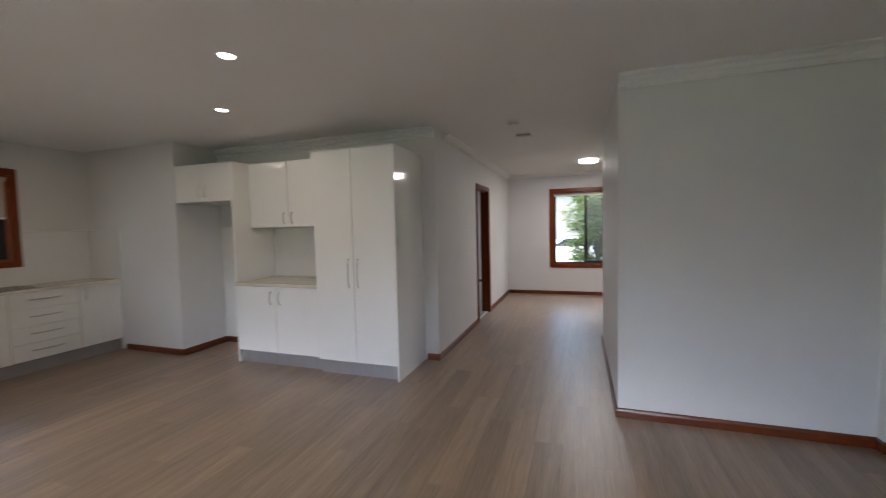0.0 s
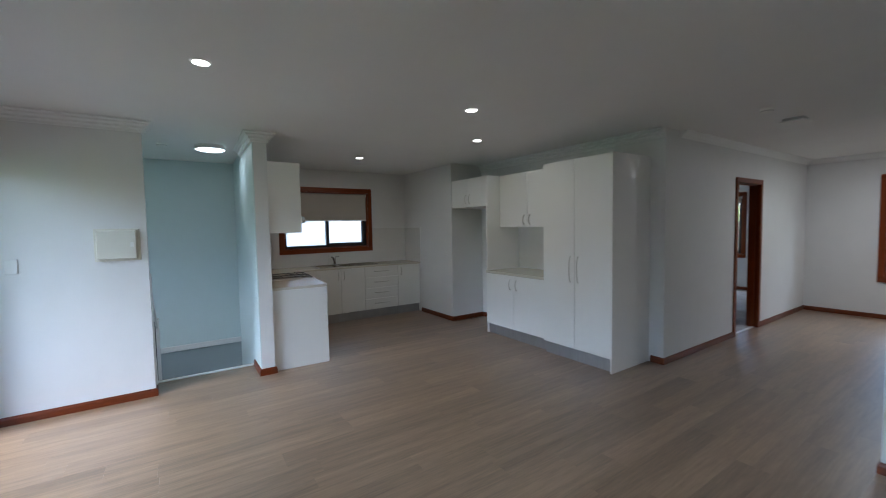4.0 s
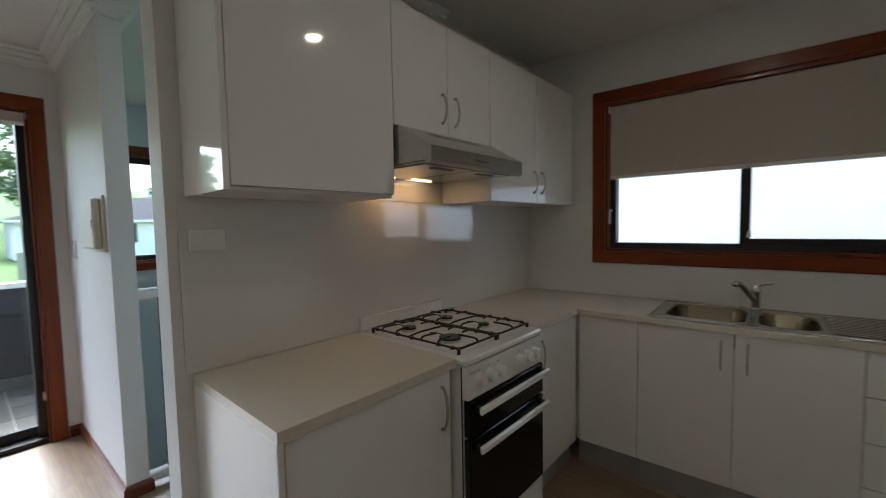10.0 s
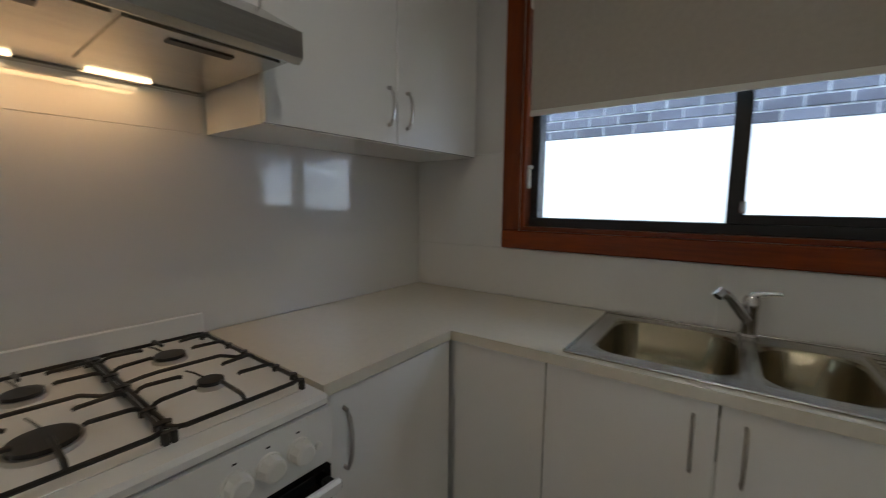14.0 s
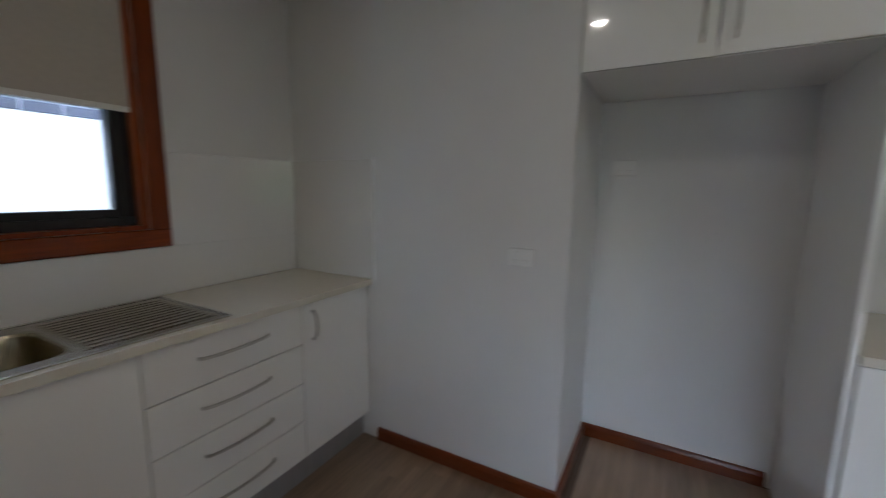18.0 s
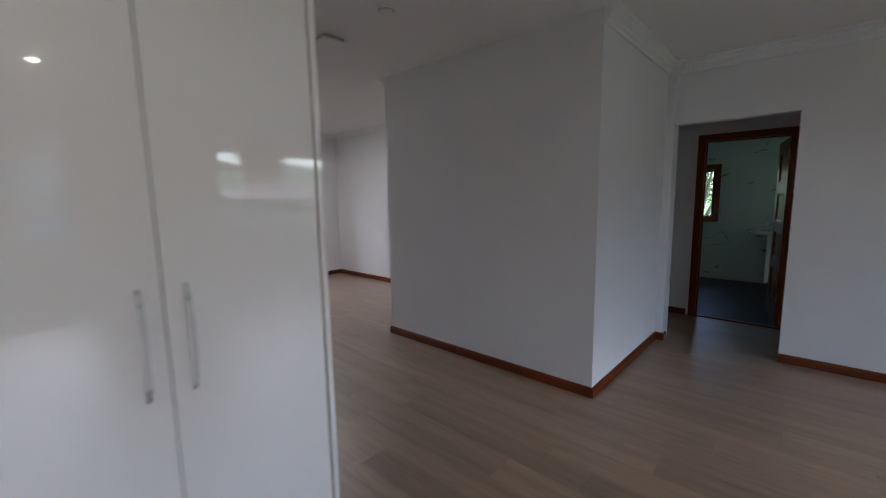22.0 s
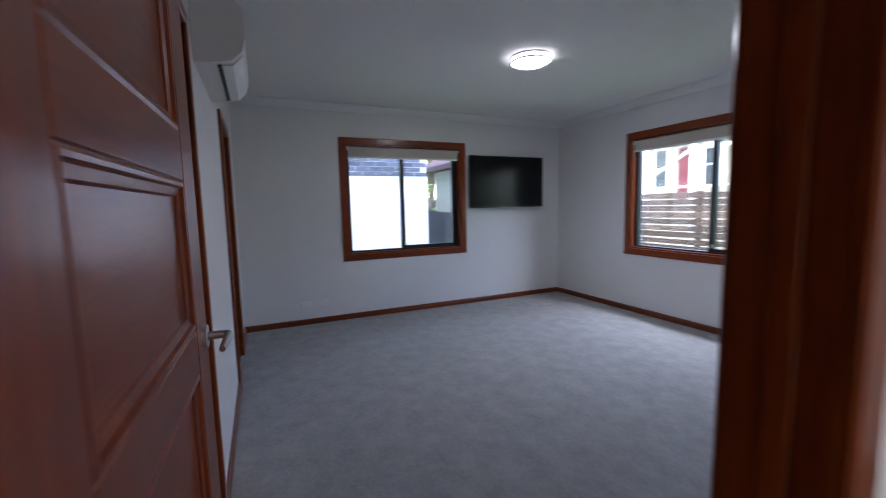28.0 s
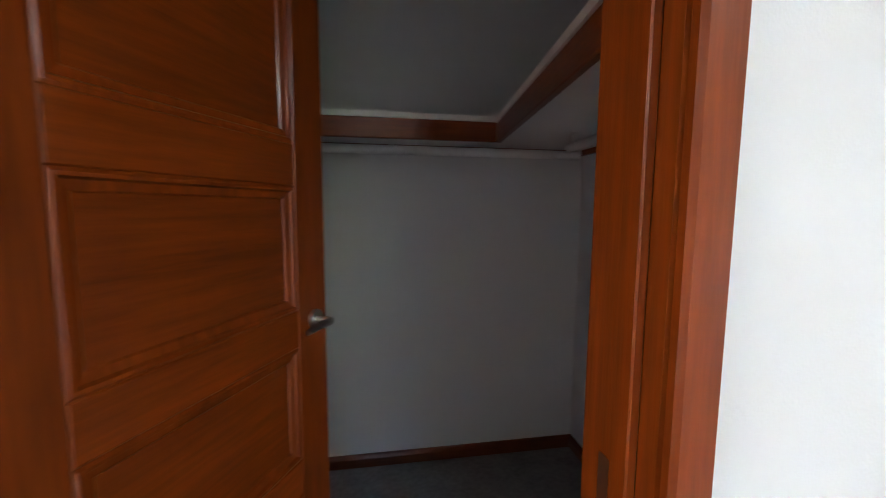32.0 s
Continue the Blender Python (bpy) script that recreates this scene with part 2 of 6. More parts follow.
def leaf_mat(name, lo, hi):
    m = bpy.data.materials.new(name)
    m.use_nodes = True
    nt = m.node_tree
    p = nt.nodes["Principled BSDF"]
    p.inputs["Roughness"].default_value = 0.5
    g = nt.nodes.new("ShaderNodeNewGeometry")
    r = nt.nodes.new("ShaderNodeValToRGB")
    r.color_ramp.elements[0].color = (*lo, 1)
    r.color_ramp.elements[1].color = (*hi, 1)
    nt.links.new(g.outputs["Random Per Island"], r.inputs[0])
    nt.links.new(r.outputs[0], p.inputs["Base Color"])
    tr = nt.nodes.new("ShaderNodeBsdfTranslucent")
    nt.links.new(r.outputs[0], tr.inputs[0])
    mx = nt.nodes.new("ShaderNodeMixShader")
    mx.inputs[0].default_value = 0.35
    nt.links.new(p.outputs[0], mx.inputs[1])
    nt.links.new(tr.outputs[0], mx.inputs[2])
    nt.links.new(mx.outputs[0], nt.nodes["Material Output"].inputs[0])
    return m


LEAF = leaf_mat("bright_leaves", (0.08, 0.125, 0.02), (0.33, 0.4, 0.12))
LEAF_M = leaf_mat("mid_green_leaves", (0.05, 0.085, 0.018), (0.19, 0.26, 0.075))
LEAF_D = leaf_mat("dark_leaves", (0.03, 0.07, 0.015), (0.09, 0.16, 0.035))


def glass_mat(name, tint):
    m = bpy.data.materials.new(name)
    m.use_nodes = True
    nt = m.node_tree
    nt.nodes.remove(nt.nodes["Principled BSDF"])
    t = nt.nodes.new("ShaderNodeBsdfTransparent")
    t.inputs[0].default_value = (*tint, 1)
    g = nt.nodes.new("ShaderNodeBsdfGlossy")
    g.inputs["Roughness"].default_value = 0.0
    f = nt.nodes.new("ShaderNodeLayerWeight")
    f.inputs[0].default_value = 0.5
    steep = nt.nodes.new("ShaderNodeMath")
    steep.operation = "POWER"
    steep.inputs[1].default_value = 5
    nt.links.new(f.outputs["Facing"], steep.inputs[0])
    gloss = nt.nodes.new("ShaderNodeMath")
    gloss.operation = "MULTIPLY_ADD"
    gloss.inputs[1].default_value = 0.9
    gloss.inputs[2].default_value = 0.04
    nt.links.new(steep.outputs[0], gloss.inputs[0])
    mx = nt.nodes.new("ShaderNodeMixShader")
    nt.links.new(gloss.outputs[0], mx.inputs[0])
    nt.links.new(t.outputs[0], mx.inputs[1])
    nt.links.new(g.outputs[0], mx.inputs[2])
    nt.links.new(mx.outputs[0], nt.nodes["Material Output"].inputs[0])
    return m


GLASS = glass_mat("window_glass", (0.97, 0.98, 0.97))
SCREEN = glass_mat("insect_screen", (0.84, 0.85, 0.85))
sn = SCREEN.node_tree
mesh_grey = sn.nodes.new("ShaderNodeBsdfTranslucent")
mesh_grey.inputs[0].default_value = (0.25, 0.26, 0.26, 1)
veil = sn.nodes.new("ShaderNodeMixShader")
veil.inputs[0].default_value = 0.07
sn.links.new(sn.nodes["Mix Shader"].outputs[0], veil.inputs[1])
sn.links.new(mesh_grey.outputs[0], veil.inputs[2])
sn.links.new(veil.outputs[0], sn.nodes["Material Output"].inputs[0])

# ---- mesh helpers ----


def box(bm, x0, x1, y0, y1, z0, z1, bev=0.0):
    x0, x1, y0, y1, z0, z1 = min(x0, x1), max(x0, x1), min(y0, y1), max(y0, y1), min(z0, z1), max(z0, z1)
    if bev <= 0:
        v = [bm.verts.new((x, y, z)) for x in (x0, x1) for y in (y0, y1) for z in (z0, z1)]
        for f in ((0, 1, 3, 2), (4, 6, 7, 5), (0, 4, 5, 1), (2, 3, 7, 6), (0, 2, 6, 4), (1, 5, 7, 3)):
            bm.faces.new([v[i] for i in f])
        return bm
    b = min(bev, (x1 - x0) / 3, (y1 - y0) / 3, (z1 - z0) / 3)
    verts = {}
    xs, ys, zs = (x0, x1), (y0, y1), (z0, z1)
    for i in (0, 1):
        for j in (0, 1):
            for k in (0, 1):
                sx, sy, sz = (1 - 2 * i) * b, (1 - 2 * j) * b, (1 - 2 * k) * b
                verts[i, j, k, 0] = bm.verts.new((xs[i], ys[j] + sy, zs[k] + sz))
                verts[i, j, k, 1] = bm.verts.new((xs[i] + sx, ys[j], zs[k] + sz))
                verts[i, j, k, 2] = bm.verts.new((xs[i] + sx, ys[j] + sy, zs[k]))
    faces = []
    for i in (0, 1):
        faces.append([verts[i, a, c, 0] for a, c in ((0, 0), (1, 0), (1, 1), (0, 1))])
        faces.append([verts[a, i, c, 1] for a, c in ((0, 0), (1, 0), (1, 1), (0, 1))])
        faces.append([verts[a, c, i, 2] for a, c in ((0, 0), (1, 0), (1, 1), (0, 1))])
    for i in (0, 1):
        for j in (0, 1):
            faces.append([verts[i, j, 0, 0], verts[i, j, 1, 0], verts[i, j, 1, 1], verts[i, j, 0, 1]])
            faces.append([verts[i, 0, j, 0], verts[i, 1, j, 0], verts[i, 1, j, 2], verts[i, 0, j, 2]])
            faces.append([verts[0, i, j, 1], verts[1, i, j, 1], verts[1, i, j, 2], verts[0, i, j, 2]])
            for k in (0, 1):
                faces.append([verts[i, j, k, 0], verts[i, j, k, 1], verts[i, j, k, 2]])
    made = [bm.faces.new(f) for f in faces]
    bmesh.ops.recalc_face_normals(bm, faces=made)
    return bm


def bx(*args, bev=0.0):
    return box(bmesh.new(), *args, bev=bev)


def cyl(bm, c, r, h, axis="z", n=24, r2=None):
    """A capped cylinder from c along axis by h."""
    turn = {"z": Matrix(), "x": Matrix.Rotation(radians(90), 4, "Y"), "y": Matrix.Rotation(radians(-90), 4, "X")}[axis]
    m = Matrix.Translation(c) @ turn @ Matrix.Translation((0, 0, h / 2))
    bmesh.ops.create_cone(bm, cap_ends=True, segments=n, radius1=r, radius2=r if r2 is None else r2, depth=h, matrix=m)
    return bm


def lathe(bm, c, prof, n=32, up=1):
    """A turned shape about z from (radius, height) pairs."""
    rings = []
    for r, h in prof:
        if r < 1e-5:
            rings.append([bm.verts.new((c[0], c[1], c[2] + h * up))])
        else:
            rings.append([bm.verts.new((c[0] + r * math.cos(a * math.tau / n), c[1] + r * math.sin(a * math.tau / n), c[2] + h * up))
                          for a in range(n)])
    for p, q in zip(rings, rings[1:]):
        for a in range(n):
            b = (a + 1) % n
            f = [p[a % len(p)], p[b % len(p)], q[b % len(q)], q[a % len(q)]]
            f = list(dict.fromkeys(f))
            if len(f) > 2:
                bm.faces.new(f)
    bmesh.ops.recalc_face_normals(bm, faces=bm.faces)
    return bm


def tube(bm, pts, r, n=8, flat=1.0):
    """A round bar along a line of points."""
    pts = [Vector(p) for p in pts]
    rings = []
    for i, p in enumerate(pts):
        d = (pts[min(i + 1, len(pts) - 1)] - pts[max(i - 1, 0)]).normalized()
        a = d.cross(Vector((0, 0, 1)) if abs(d.z) < 0.9 else Vector((1, 0, 0))).normalized()
        b = d.cross(a)
        rr = r[i] if isinstance(r, (list, tuple)) else r
        rings.append([bm.verts.new(p + rr * (math.cos(k * math.tau / n) * a + flat * math.sin(k * math.tau / n) * b)) for k in range(n)])
    made = []
    for p, q in zip(rings, rings[1:]):
        for k in range(n):
            made.append(bm.faces.new((p[k], p[(k + 1) % n], q[(k + 1) % n], q[k])))
    made += [bm.faces.new(rings[0]), bm.faces.new(rings[-1])]
    bmesh.ops.recalc_face_normals(bm, faces=made)
    return bm


def prism(bm, outline, axis, a0, a1):
    """An outline of (u, v) pairs drawn out along axis: u, v are the other two axes in order."""
    def put(u, v, a):
        return {"x": (a, u, v), "y": (u, a, v), "z": (u, v, a)}[axis]
    lo = [bm.verts.new(put(u, v, a0)) for u, v in outline]
    hi = [bm.verts.new(put(u, v, a1)) for u, v in outline]
    n = len(outline)
    made = [bm.faces.new(lo), bm.faces.new(hi)]
    made += [bm.faces.new((lo[i], lo[(i + 1) % n], hi[(i + 1) % n], hi[i])) for i in range(n)]
    bmesh.ops.recalc_face_normals(bm, faces=made)
    return bm


def smooth_mesh(me, angle=35):
    for p in me.polygons:
        p.use_smooth = True
    me.set_sharp_from_angle(angle=radians(angle))


def mesh_ob(name, bm, material, smooth=False):
    me = bpy.data.meshes.new(name)
    bm.to_mesh(me)
    bm.free()
    if material:
        me.materials.append(material)
    if smooth:
        smooth_mesh(me)
    return new(name, me)


def thing(name, at, label, category, group="", kind="", rz=0.0):
    ob = new(name)
    ob.empty_display_size = 0.1
    ob.matrix_world = pose(*at, 0, 0, rz)
    return tagged(ob, label, category, group, kind)


def origin(ob):
    o = Vector(ob.location)
    while ob.parent:
        ob = ob.parent
        o += Vector(ob.location)
    return o


def part(name, bm, material, parent, label="", smooth=False, local=False):
    """One mesh under a thing or a part. The mesh is given in world places unless local."""
    if not local:
        bmesh.ops.translate(bm, verts=bm.verts, vec=-origin(parent))
    ob = mesh_ob(name, bm, material, smooth)
    ob.parent = parent
    if label:
        ob["label"] = label
    return ob


def struct(name, bm, material, label, category, smooth=False):
    return tagged(mesh_ob(name, bm, material, smooth), label, category, "", "structure")


def wall(name, axis, p0, p1, a0, a1, z0, z1, material, label, holes=()):
    """A wall slab between p0 and p1 on axis, from a0 to a1 along the other, with holes (b0, b1, h0, h1) through it."""
    us = sorted({a0, a1, *[v for h in holes for v in h[:2]]})
    zs = sorted({z0, z1, *[v for h in holes for v in h[2:]]})
    bm = bmesh.new()
    solid = {}
    for i, (u, w) in enumerate(zip(us, us[1:])):
        for j, (q, s) in enumerate(zip(zs, zs[1:])):
            mu, mz = (u + w) / 2, (q + s) / 2
            solid[i, j] = not any(h[0] < mu < h[1] and h[2] < mz < h[3] for h in holes)
    vert = {}

    def at(i, j, k):
        if (i, j, k) not in vert:
            p = (p0, p1)[k]
            vert[i, j, k] = bm.verts.new((p, us[i], zs[j]) if axis == "x" else (us[i], p, zs[j]))
        return vert[i, j, k]
    for (i, j), s in solid.items():
        if not s:
            continue
        for k in (0, 1):
            bm.faces.new([at(i, j, k), at(i + 1, j, k), at(i + 1, j + 1, k), at(i, j + 1, k)])
        for di, dj, e in ((-1, 0, ((i, j), (i, j + 1))), (1, 0, ((i + 1, j), (i + 1, j + 1))),
                          (0, -1, ((i, j), (i + 1, j))), (0, 1, ((i, j + 1), (i + 1, j + 1)))):
            if not solid.get((i + di, j + dj), False):
                bm.faces.new([at(*e[0], 0), at(*e[1], 0), at(*e[1], 1), at(*e[0], 1)])
    bmesh.ops.recalc_face_normals(bm, faces=bm.faces)
    return struct(name, bm, material, label, "wall")


def sweep(bm, line, prof, closed=False):
    """A moulding: prof pairs (out, z) carried along a plan line, out to the line's left, with mitred corners."""
    pts = [Vector(p) for p in line]
    n = len(pts)
    rings = []
    for i, p in enumerate(pts):
        before = (p - pts[i - 1]).normalized() if i or closed else None
        after = (pts[(i + 1) % n] - p).normalized() if i < n - 1 or closed else None
        before, after = before or after, after or before
        na, nb = Vector((-before.y, before.x)), Vector((-after.y, after.x))
        m = (na + nb)
        m = m / max(m.dot(na), 1e-3)
        rings.append([bm.verts.new((p.x + m.x * o, p.y + m.y * o, z)) for o, z in prof])
    k = len(prof)
    made = []
    for i in range(n if closed else n - 1):
        a, b = rings[i], rings[(i + 1) % n]
        for j in range(k):
            made.append(bm.faces.new((a[j], a[(j + 1) % k], b[(j + 1) % k], b[j])))
    if not closed:
        made += [bm.faces.new(rings[0]), bm.faces.new(rings[-1])]
    bmesh.ops.recalc_face_normals(bm, faces=made)
    return bm


CEIL = 2.52
# ---- lamps ----


def disc_lamp(x, y, z, watts, size, color):
    data = bpy.data.lights.new("lamp_glow", "AREA")
    data.shape, data.size, data.energy, data.color = "DISK", size, watts, color
    ob = new("lamp_glow", data)
    ob.matrix_world = pose(x, y, z)
    return ob


SWING = Matrix.Translation((-3.65, 0.95, 0)) @ Matrix.Rotation(radians(-2.3), 4, "Z") @ Matrix.Translation((3.65, -0.95, 0))


def swung(x, y):
    """A plan point of the kitchen's south run, which stands 2.3 degrees off square."""
    return tuple((SWING @ Vector((x, y, 0)))[:2])


DOWNLIGHTS = ((-1.88, 2.27), (-2.81, 3.08), (-1.92, 0.29), (-4.55, 2.35), (0.65, 0.22))
for px, py in DOWNLIGHTS:
    disc_lamp(px, py, CEIL - 0.012, 0.34, 0.085, (1.0, 0.88, 0.7))
OYSTERS = ((0.26, 7.46, 2.3, (1.0, 0.96, 0.92)), (-3.9, 8.49, 1.0, (0.97, 0.98, 1.0)), (-4.6, 0.52, 0.2, (0.93, 0.98, 1.0)))
for px, py, watts, tint in OYSTERS:
    disc_lamp(px, py, CEIL - 0.084, watts, 0.26, tint)

# added area lamps, out of view above the two north windows, standing in for sky light
for px, py, wide, watts in ((0.32, 9.5, 1.5, 24.0), (-3.7, 11.05, 1.9, 14.0)):
    data = bpy.data.lights.new("window_sky", "AREA")
    data.shape, data.size, data.size_y, data.energy, data.color = "RECTANGLE", wide, 0.5, watts, (0.86, 0.93, 1.0)
    new("window_sky", data).matrix_world = pose(px, py, 2.62, -48, 0, 0)

# ---- setting: walls ----
KW, KS, KN, BACK, COL = -5.93, 0.95, 3.8, 4.42, -3.63
FW = -4.365
HX, RX, EX, LX = -1.34, 0.388, 1.96, 1.985
SY, LN, BW, BN, AC = -1.2, 9.0, -5.93, 10.526, 6.2
WHITE_WALL = "smooth white painted plaster wall"

wall("wall_kitchen_west", "x", KW - 0.2, KW, -2.3, 4.45, -3.2, 2.6, PAINT, WHITE_WALL + " with a timber framed window",
     [(1.588, 3.045, 1.19, 2.145)])
wall("wall_kitchen_south", "y", 0.822, KS, KW - 0.1, COL, -3.2, 2.6, PAINT, "white painted dividing wall ending in a slim pier").matrix_world = SWING
wall("wall_stair_lining", "y", 0.812, 0.822, KW - 0.1, COL, -3.2, 2.6, AQUA, "pale aqua painted stairwell wall").matrix_world = SWING
wall("wall_stair_west_lining", "x", KW, KW + 0.008, -2.1, 0.95, -0.1, 2.6, AQUA, "pale aqua painted stairwell wall")
wall("wall_stair_front", "y", -2.3, -2.1, KW, -3.69, -3.2, 2.6, AQUA, "pale aqua painted stairwell wall with a window",
     [(-5.225, -4.155, 1.085, 2.08)])
wall("wall_entry_pier", "x", -3.79, -3.69, -2.1, -0.09, -0.2, 2.6, PAINT, "white painted wall beside the stair opening")
wall("wall_balcony", "y", SY - 0.2, SY, -3.69, 2.16, -0.2, 2.6, PAINT, "white painted wall with glazed balcony door",
     [(-3.545, -1.62, 0.0, 2.16), (-0.16, 1.62, 0.85, 2.12)])
wall("wall_living_east", "x", EX, EX + 0.11, -1.4, 4.7, -0.2, 2.6, PAINT, "white painted wall with a square opening",
     [(2.655, 3.5, -0.02, 1.995)])
wall("wall_block_south", "y", 3.566, 3.676, RX, EX, -0.2, 2.6, PAINT, WHITE_WALL)
wall("wall_block_nib", "y", 3.5, 3.566, 1.9, EX, -0.2, 2.6, PAINT, "narrow white painted wall nib")
wall("wall_block_west", "x", RX, RX + 0.11, 3.676, 5.547, -0.2, 2.6, PAINT, WHITE_WALL)
wall("wall_block_north", "y", 5.547, 5.657, RX, LX, -0.2, 2.6, PAINT, WHITE_WALL)
wall("wall_lounge_east", "x", LX, LX + 0.2, 5.547, 9.2, -0.2, 2.6, PAINT, WHITE_WALL)
wall("wall_lounge_north", "y", LN, LN + 0.2, HX - 0.11, LX, -0.2, 2.6, PAINT, "white painted wall with a timber framed window",
     [(-0.405, 1.045, 0.635, 2.115)])
wall("wall_hall_west", "x", HX - 0.11, HX, BACK, LN, -0.2, 2.6, PAINT, "white painted hall wall with a bedroom doorway",
     [(6.207, 6.998, -0.02, 2.05)])
wall("wall_bedroom_east", "x", HX - 0.11, HX, LN + 0.2, BN, -0.2, 2.6, PAINT, WHITE_WALL)
wall("wall_kitchen_back", "y", BACK, BACK + 0.12, -5.93, HX - 0.11, -0.2, 2.6, PAINT, WHITE_WALL + " behind the tall cabinets")
wall("wall_kitchen_north", "y", KN, BACK, -5.93, FW, -0.2, 2.6, PAINT, "white painted wall beside the fridge recess")
wall("wall_bedroom_west", "x", BW - 0.2, BW, 4.45, 10.78, -0.2, 2.6, PAINT, "white painted wall with a timber framed window",
     [(7.377, 8.878, 0.785, 2.085)])
wall("wall_bedroom_north", "y", BN, BN + 0.2, BW, HX, -0.2, 2.6, PAINT, "white painted wall with a timber framed window",
     [(-4.627, -2.775, 0.785, 2.085)])
wall("wall_bedroom_south", "y", AC - 0.115, AC, BW, HX - 0.11, -0.2, 2.6, PAINT, "white painted wall with two doorways",
     [(-2.952, -2.13, 0.0, 2.05), (-5.198, -4.435, 0.0, 2.0)])
wall("wall_closet_west", "x", -3.845, -3.75, BACK + 0.12, AC - 0.115, -0.2, 2.6, PAINT, WHITE_WALL)
wall("wall_vestibule_east", "x", 2.96, 3.06, 1.6, 5.4, -0.2, 2.6, PAINT, "white painted wall with a bathroom doorway",
     [(2.69, 3.45, 0.0, 1.95)])
wall("wall_vestibule_south", "y", 1.6, 1.7, EX + 0.11, 2.96, -0.2, 2.6, PAINT, WHITE_WALL)
wall("wall_vestibule_north", "y", 4.7, 4.8, EX, 2.96, -0.2, 2.6, PAINT, WHITE_WALL)
wall("wall_bathroom_east", "x", 5.5, 5.6, 1.0, 5.4, -0.2, 2.6, MARBLE, "pale green veined tile wall with a small window",
     [(3.685, 4.265, 0.98, 1.77)])
wall("wall_bathroom_south", "y", 1.0, 1.1, 3.06, 5.5, -0.2, 2.6, MARBLE, "pale veined tile wall")
wall("wall_bathroom_north", "y", 5.3, 5.4, 3.06, 5.5, -0.2, 2.6, MARBLE, "pale veined tile wall")
struct("ceiling", bx(-6.6, 5.8, -2.4, 10.9, CEIL, CEIL + 0.12), CEILING, "flat white painted plasterboard ceiling", "ceiling")

# ---- setting: floors ----
sub = bmesh.new()
for r in ((-5.93, -3.85, 0.95, BACK), (-3.85, 1.96, -1.4, 3.6), (-1.4, 2.0, 3.6, 9.1), (1.96, 3.06, 1.6, 4.8), (-4.06, -3.85, -0.16, 0.82),
          (-3.85, -1.4, 3.6, BACK)):
    box(sub, r[0], r[1], r[2], r[3], -0.2, -0.006)
wood_floor = struct("floor", sub, SUBFLOOR, "light brown timber look vinyl plank floor", "floor")
struct("floor_carpet", bx(BW, -1.395, AC, BN, -0.15, 0.006), CARPET, "plush grey bedroom carpet", "carpet")
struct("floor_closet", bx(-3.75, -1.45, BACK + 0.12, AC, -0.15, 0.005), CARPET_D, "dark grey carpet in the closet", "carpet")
struct("floor_ensuite", bx(-6.1, -3.845, BACK + 0.12, AC - 0.01, -0.15, 0.002), SLATE, "dark tiled ensuite floor", "floor")
struct("floor_bathroom", bx(3.0, 5.5, 1.1, 5.3, -0.15, 0.0), SLATE, "dark charcoal tiled bathroom floor", "floor")
struct("threshold_strip", bx(-1.4, -1.365, 6.23, 6.976, -0.01, 0.011, bev=0.003), ALU, "thin metal carpet strip in the doorway", "trim")
struct("threshold_bathroom", bx(2.96, 3.0, 2.69, 3.45, -0.01, 0.012, bev=0.003), CEDAR_Y, "timber threshold strip", "trim")

# ---- cornice and baseboards ----
CORN = [(0, CEIL - 0.098), (0.016, CEIL - 0.098), (0.016, CEIL - 0.078), (0.036, CEIL - 0.066), (0.036, CEIL - 0.05), (0.06, CEIL - 0.036),
        (0.06, CEIL - 0.022), (0.085, CEIL - 0.014), (0.085, CEIL - 0.001), (0, CEIL - 0.001)]
CORNICES = (
    [(HX, BACK), (FW, BACK)],
    [(-4.95, 1.002), (COL, KS), (COL, 0.812), (-4.7, 0.8545)],
    [(-3.79, -0.9), (-3.79, -0.09), (-3.69, -0.09), (-3.69, SY), (EX, SY), (EX, 3.5), (1.9, 3.5), (1.9, 3.566), (RX, 3.566)])
for line in CORNICES:
    struct("cornice", sweep(bmesh.new(), line, CORN), TRIM_W, "white stepped plaster cornice", "cornice")
COVE = [(0, CEIL - 0.075), (0.006, CEIL - 0.075), (0.022, CEIL - 0.05), (0.05, CEIL - 0.022), (0.075, CEIL - 0.008), (0.075, CEIL - 0.001),
        (0, CEIL - 0.001)]
struct("cornice_lounge", sweep(bmesh.new(), [(RX, 5.657), (LX, 5.657), (LX, LN), (HX, LN), (HX, BACK + 0.3)], COVE), TRIM_W, "white coved plaster cornice", "cornice")
BED = [(BW, AC), (-1.45, AC), (-1.45, BN), (BW, BN)]
struct("cornice_bedroom", sweep(bmesh.new(), BED, COVE, True), TRIM_W, "white coved plaster cornice", "cornice")
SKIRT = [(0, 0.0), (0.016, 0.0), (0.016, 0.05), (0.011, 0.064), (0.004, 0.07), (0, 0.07)]
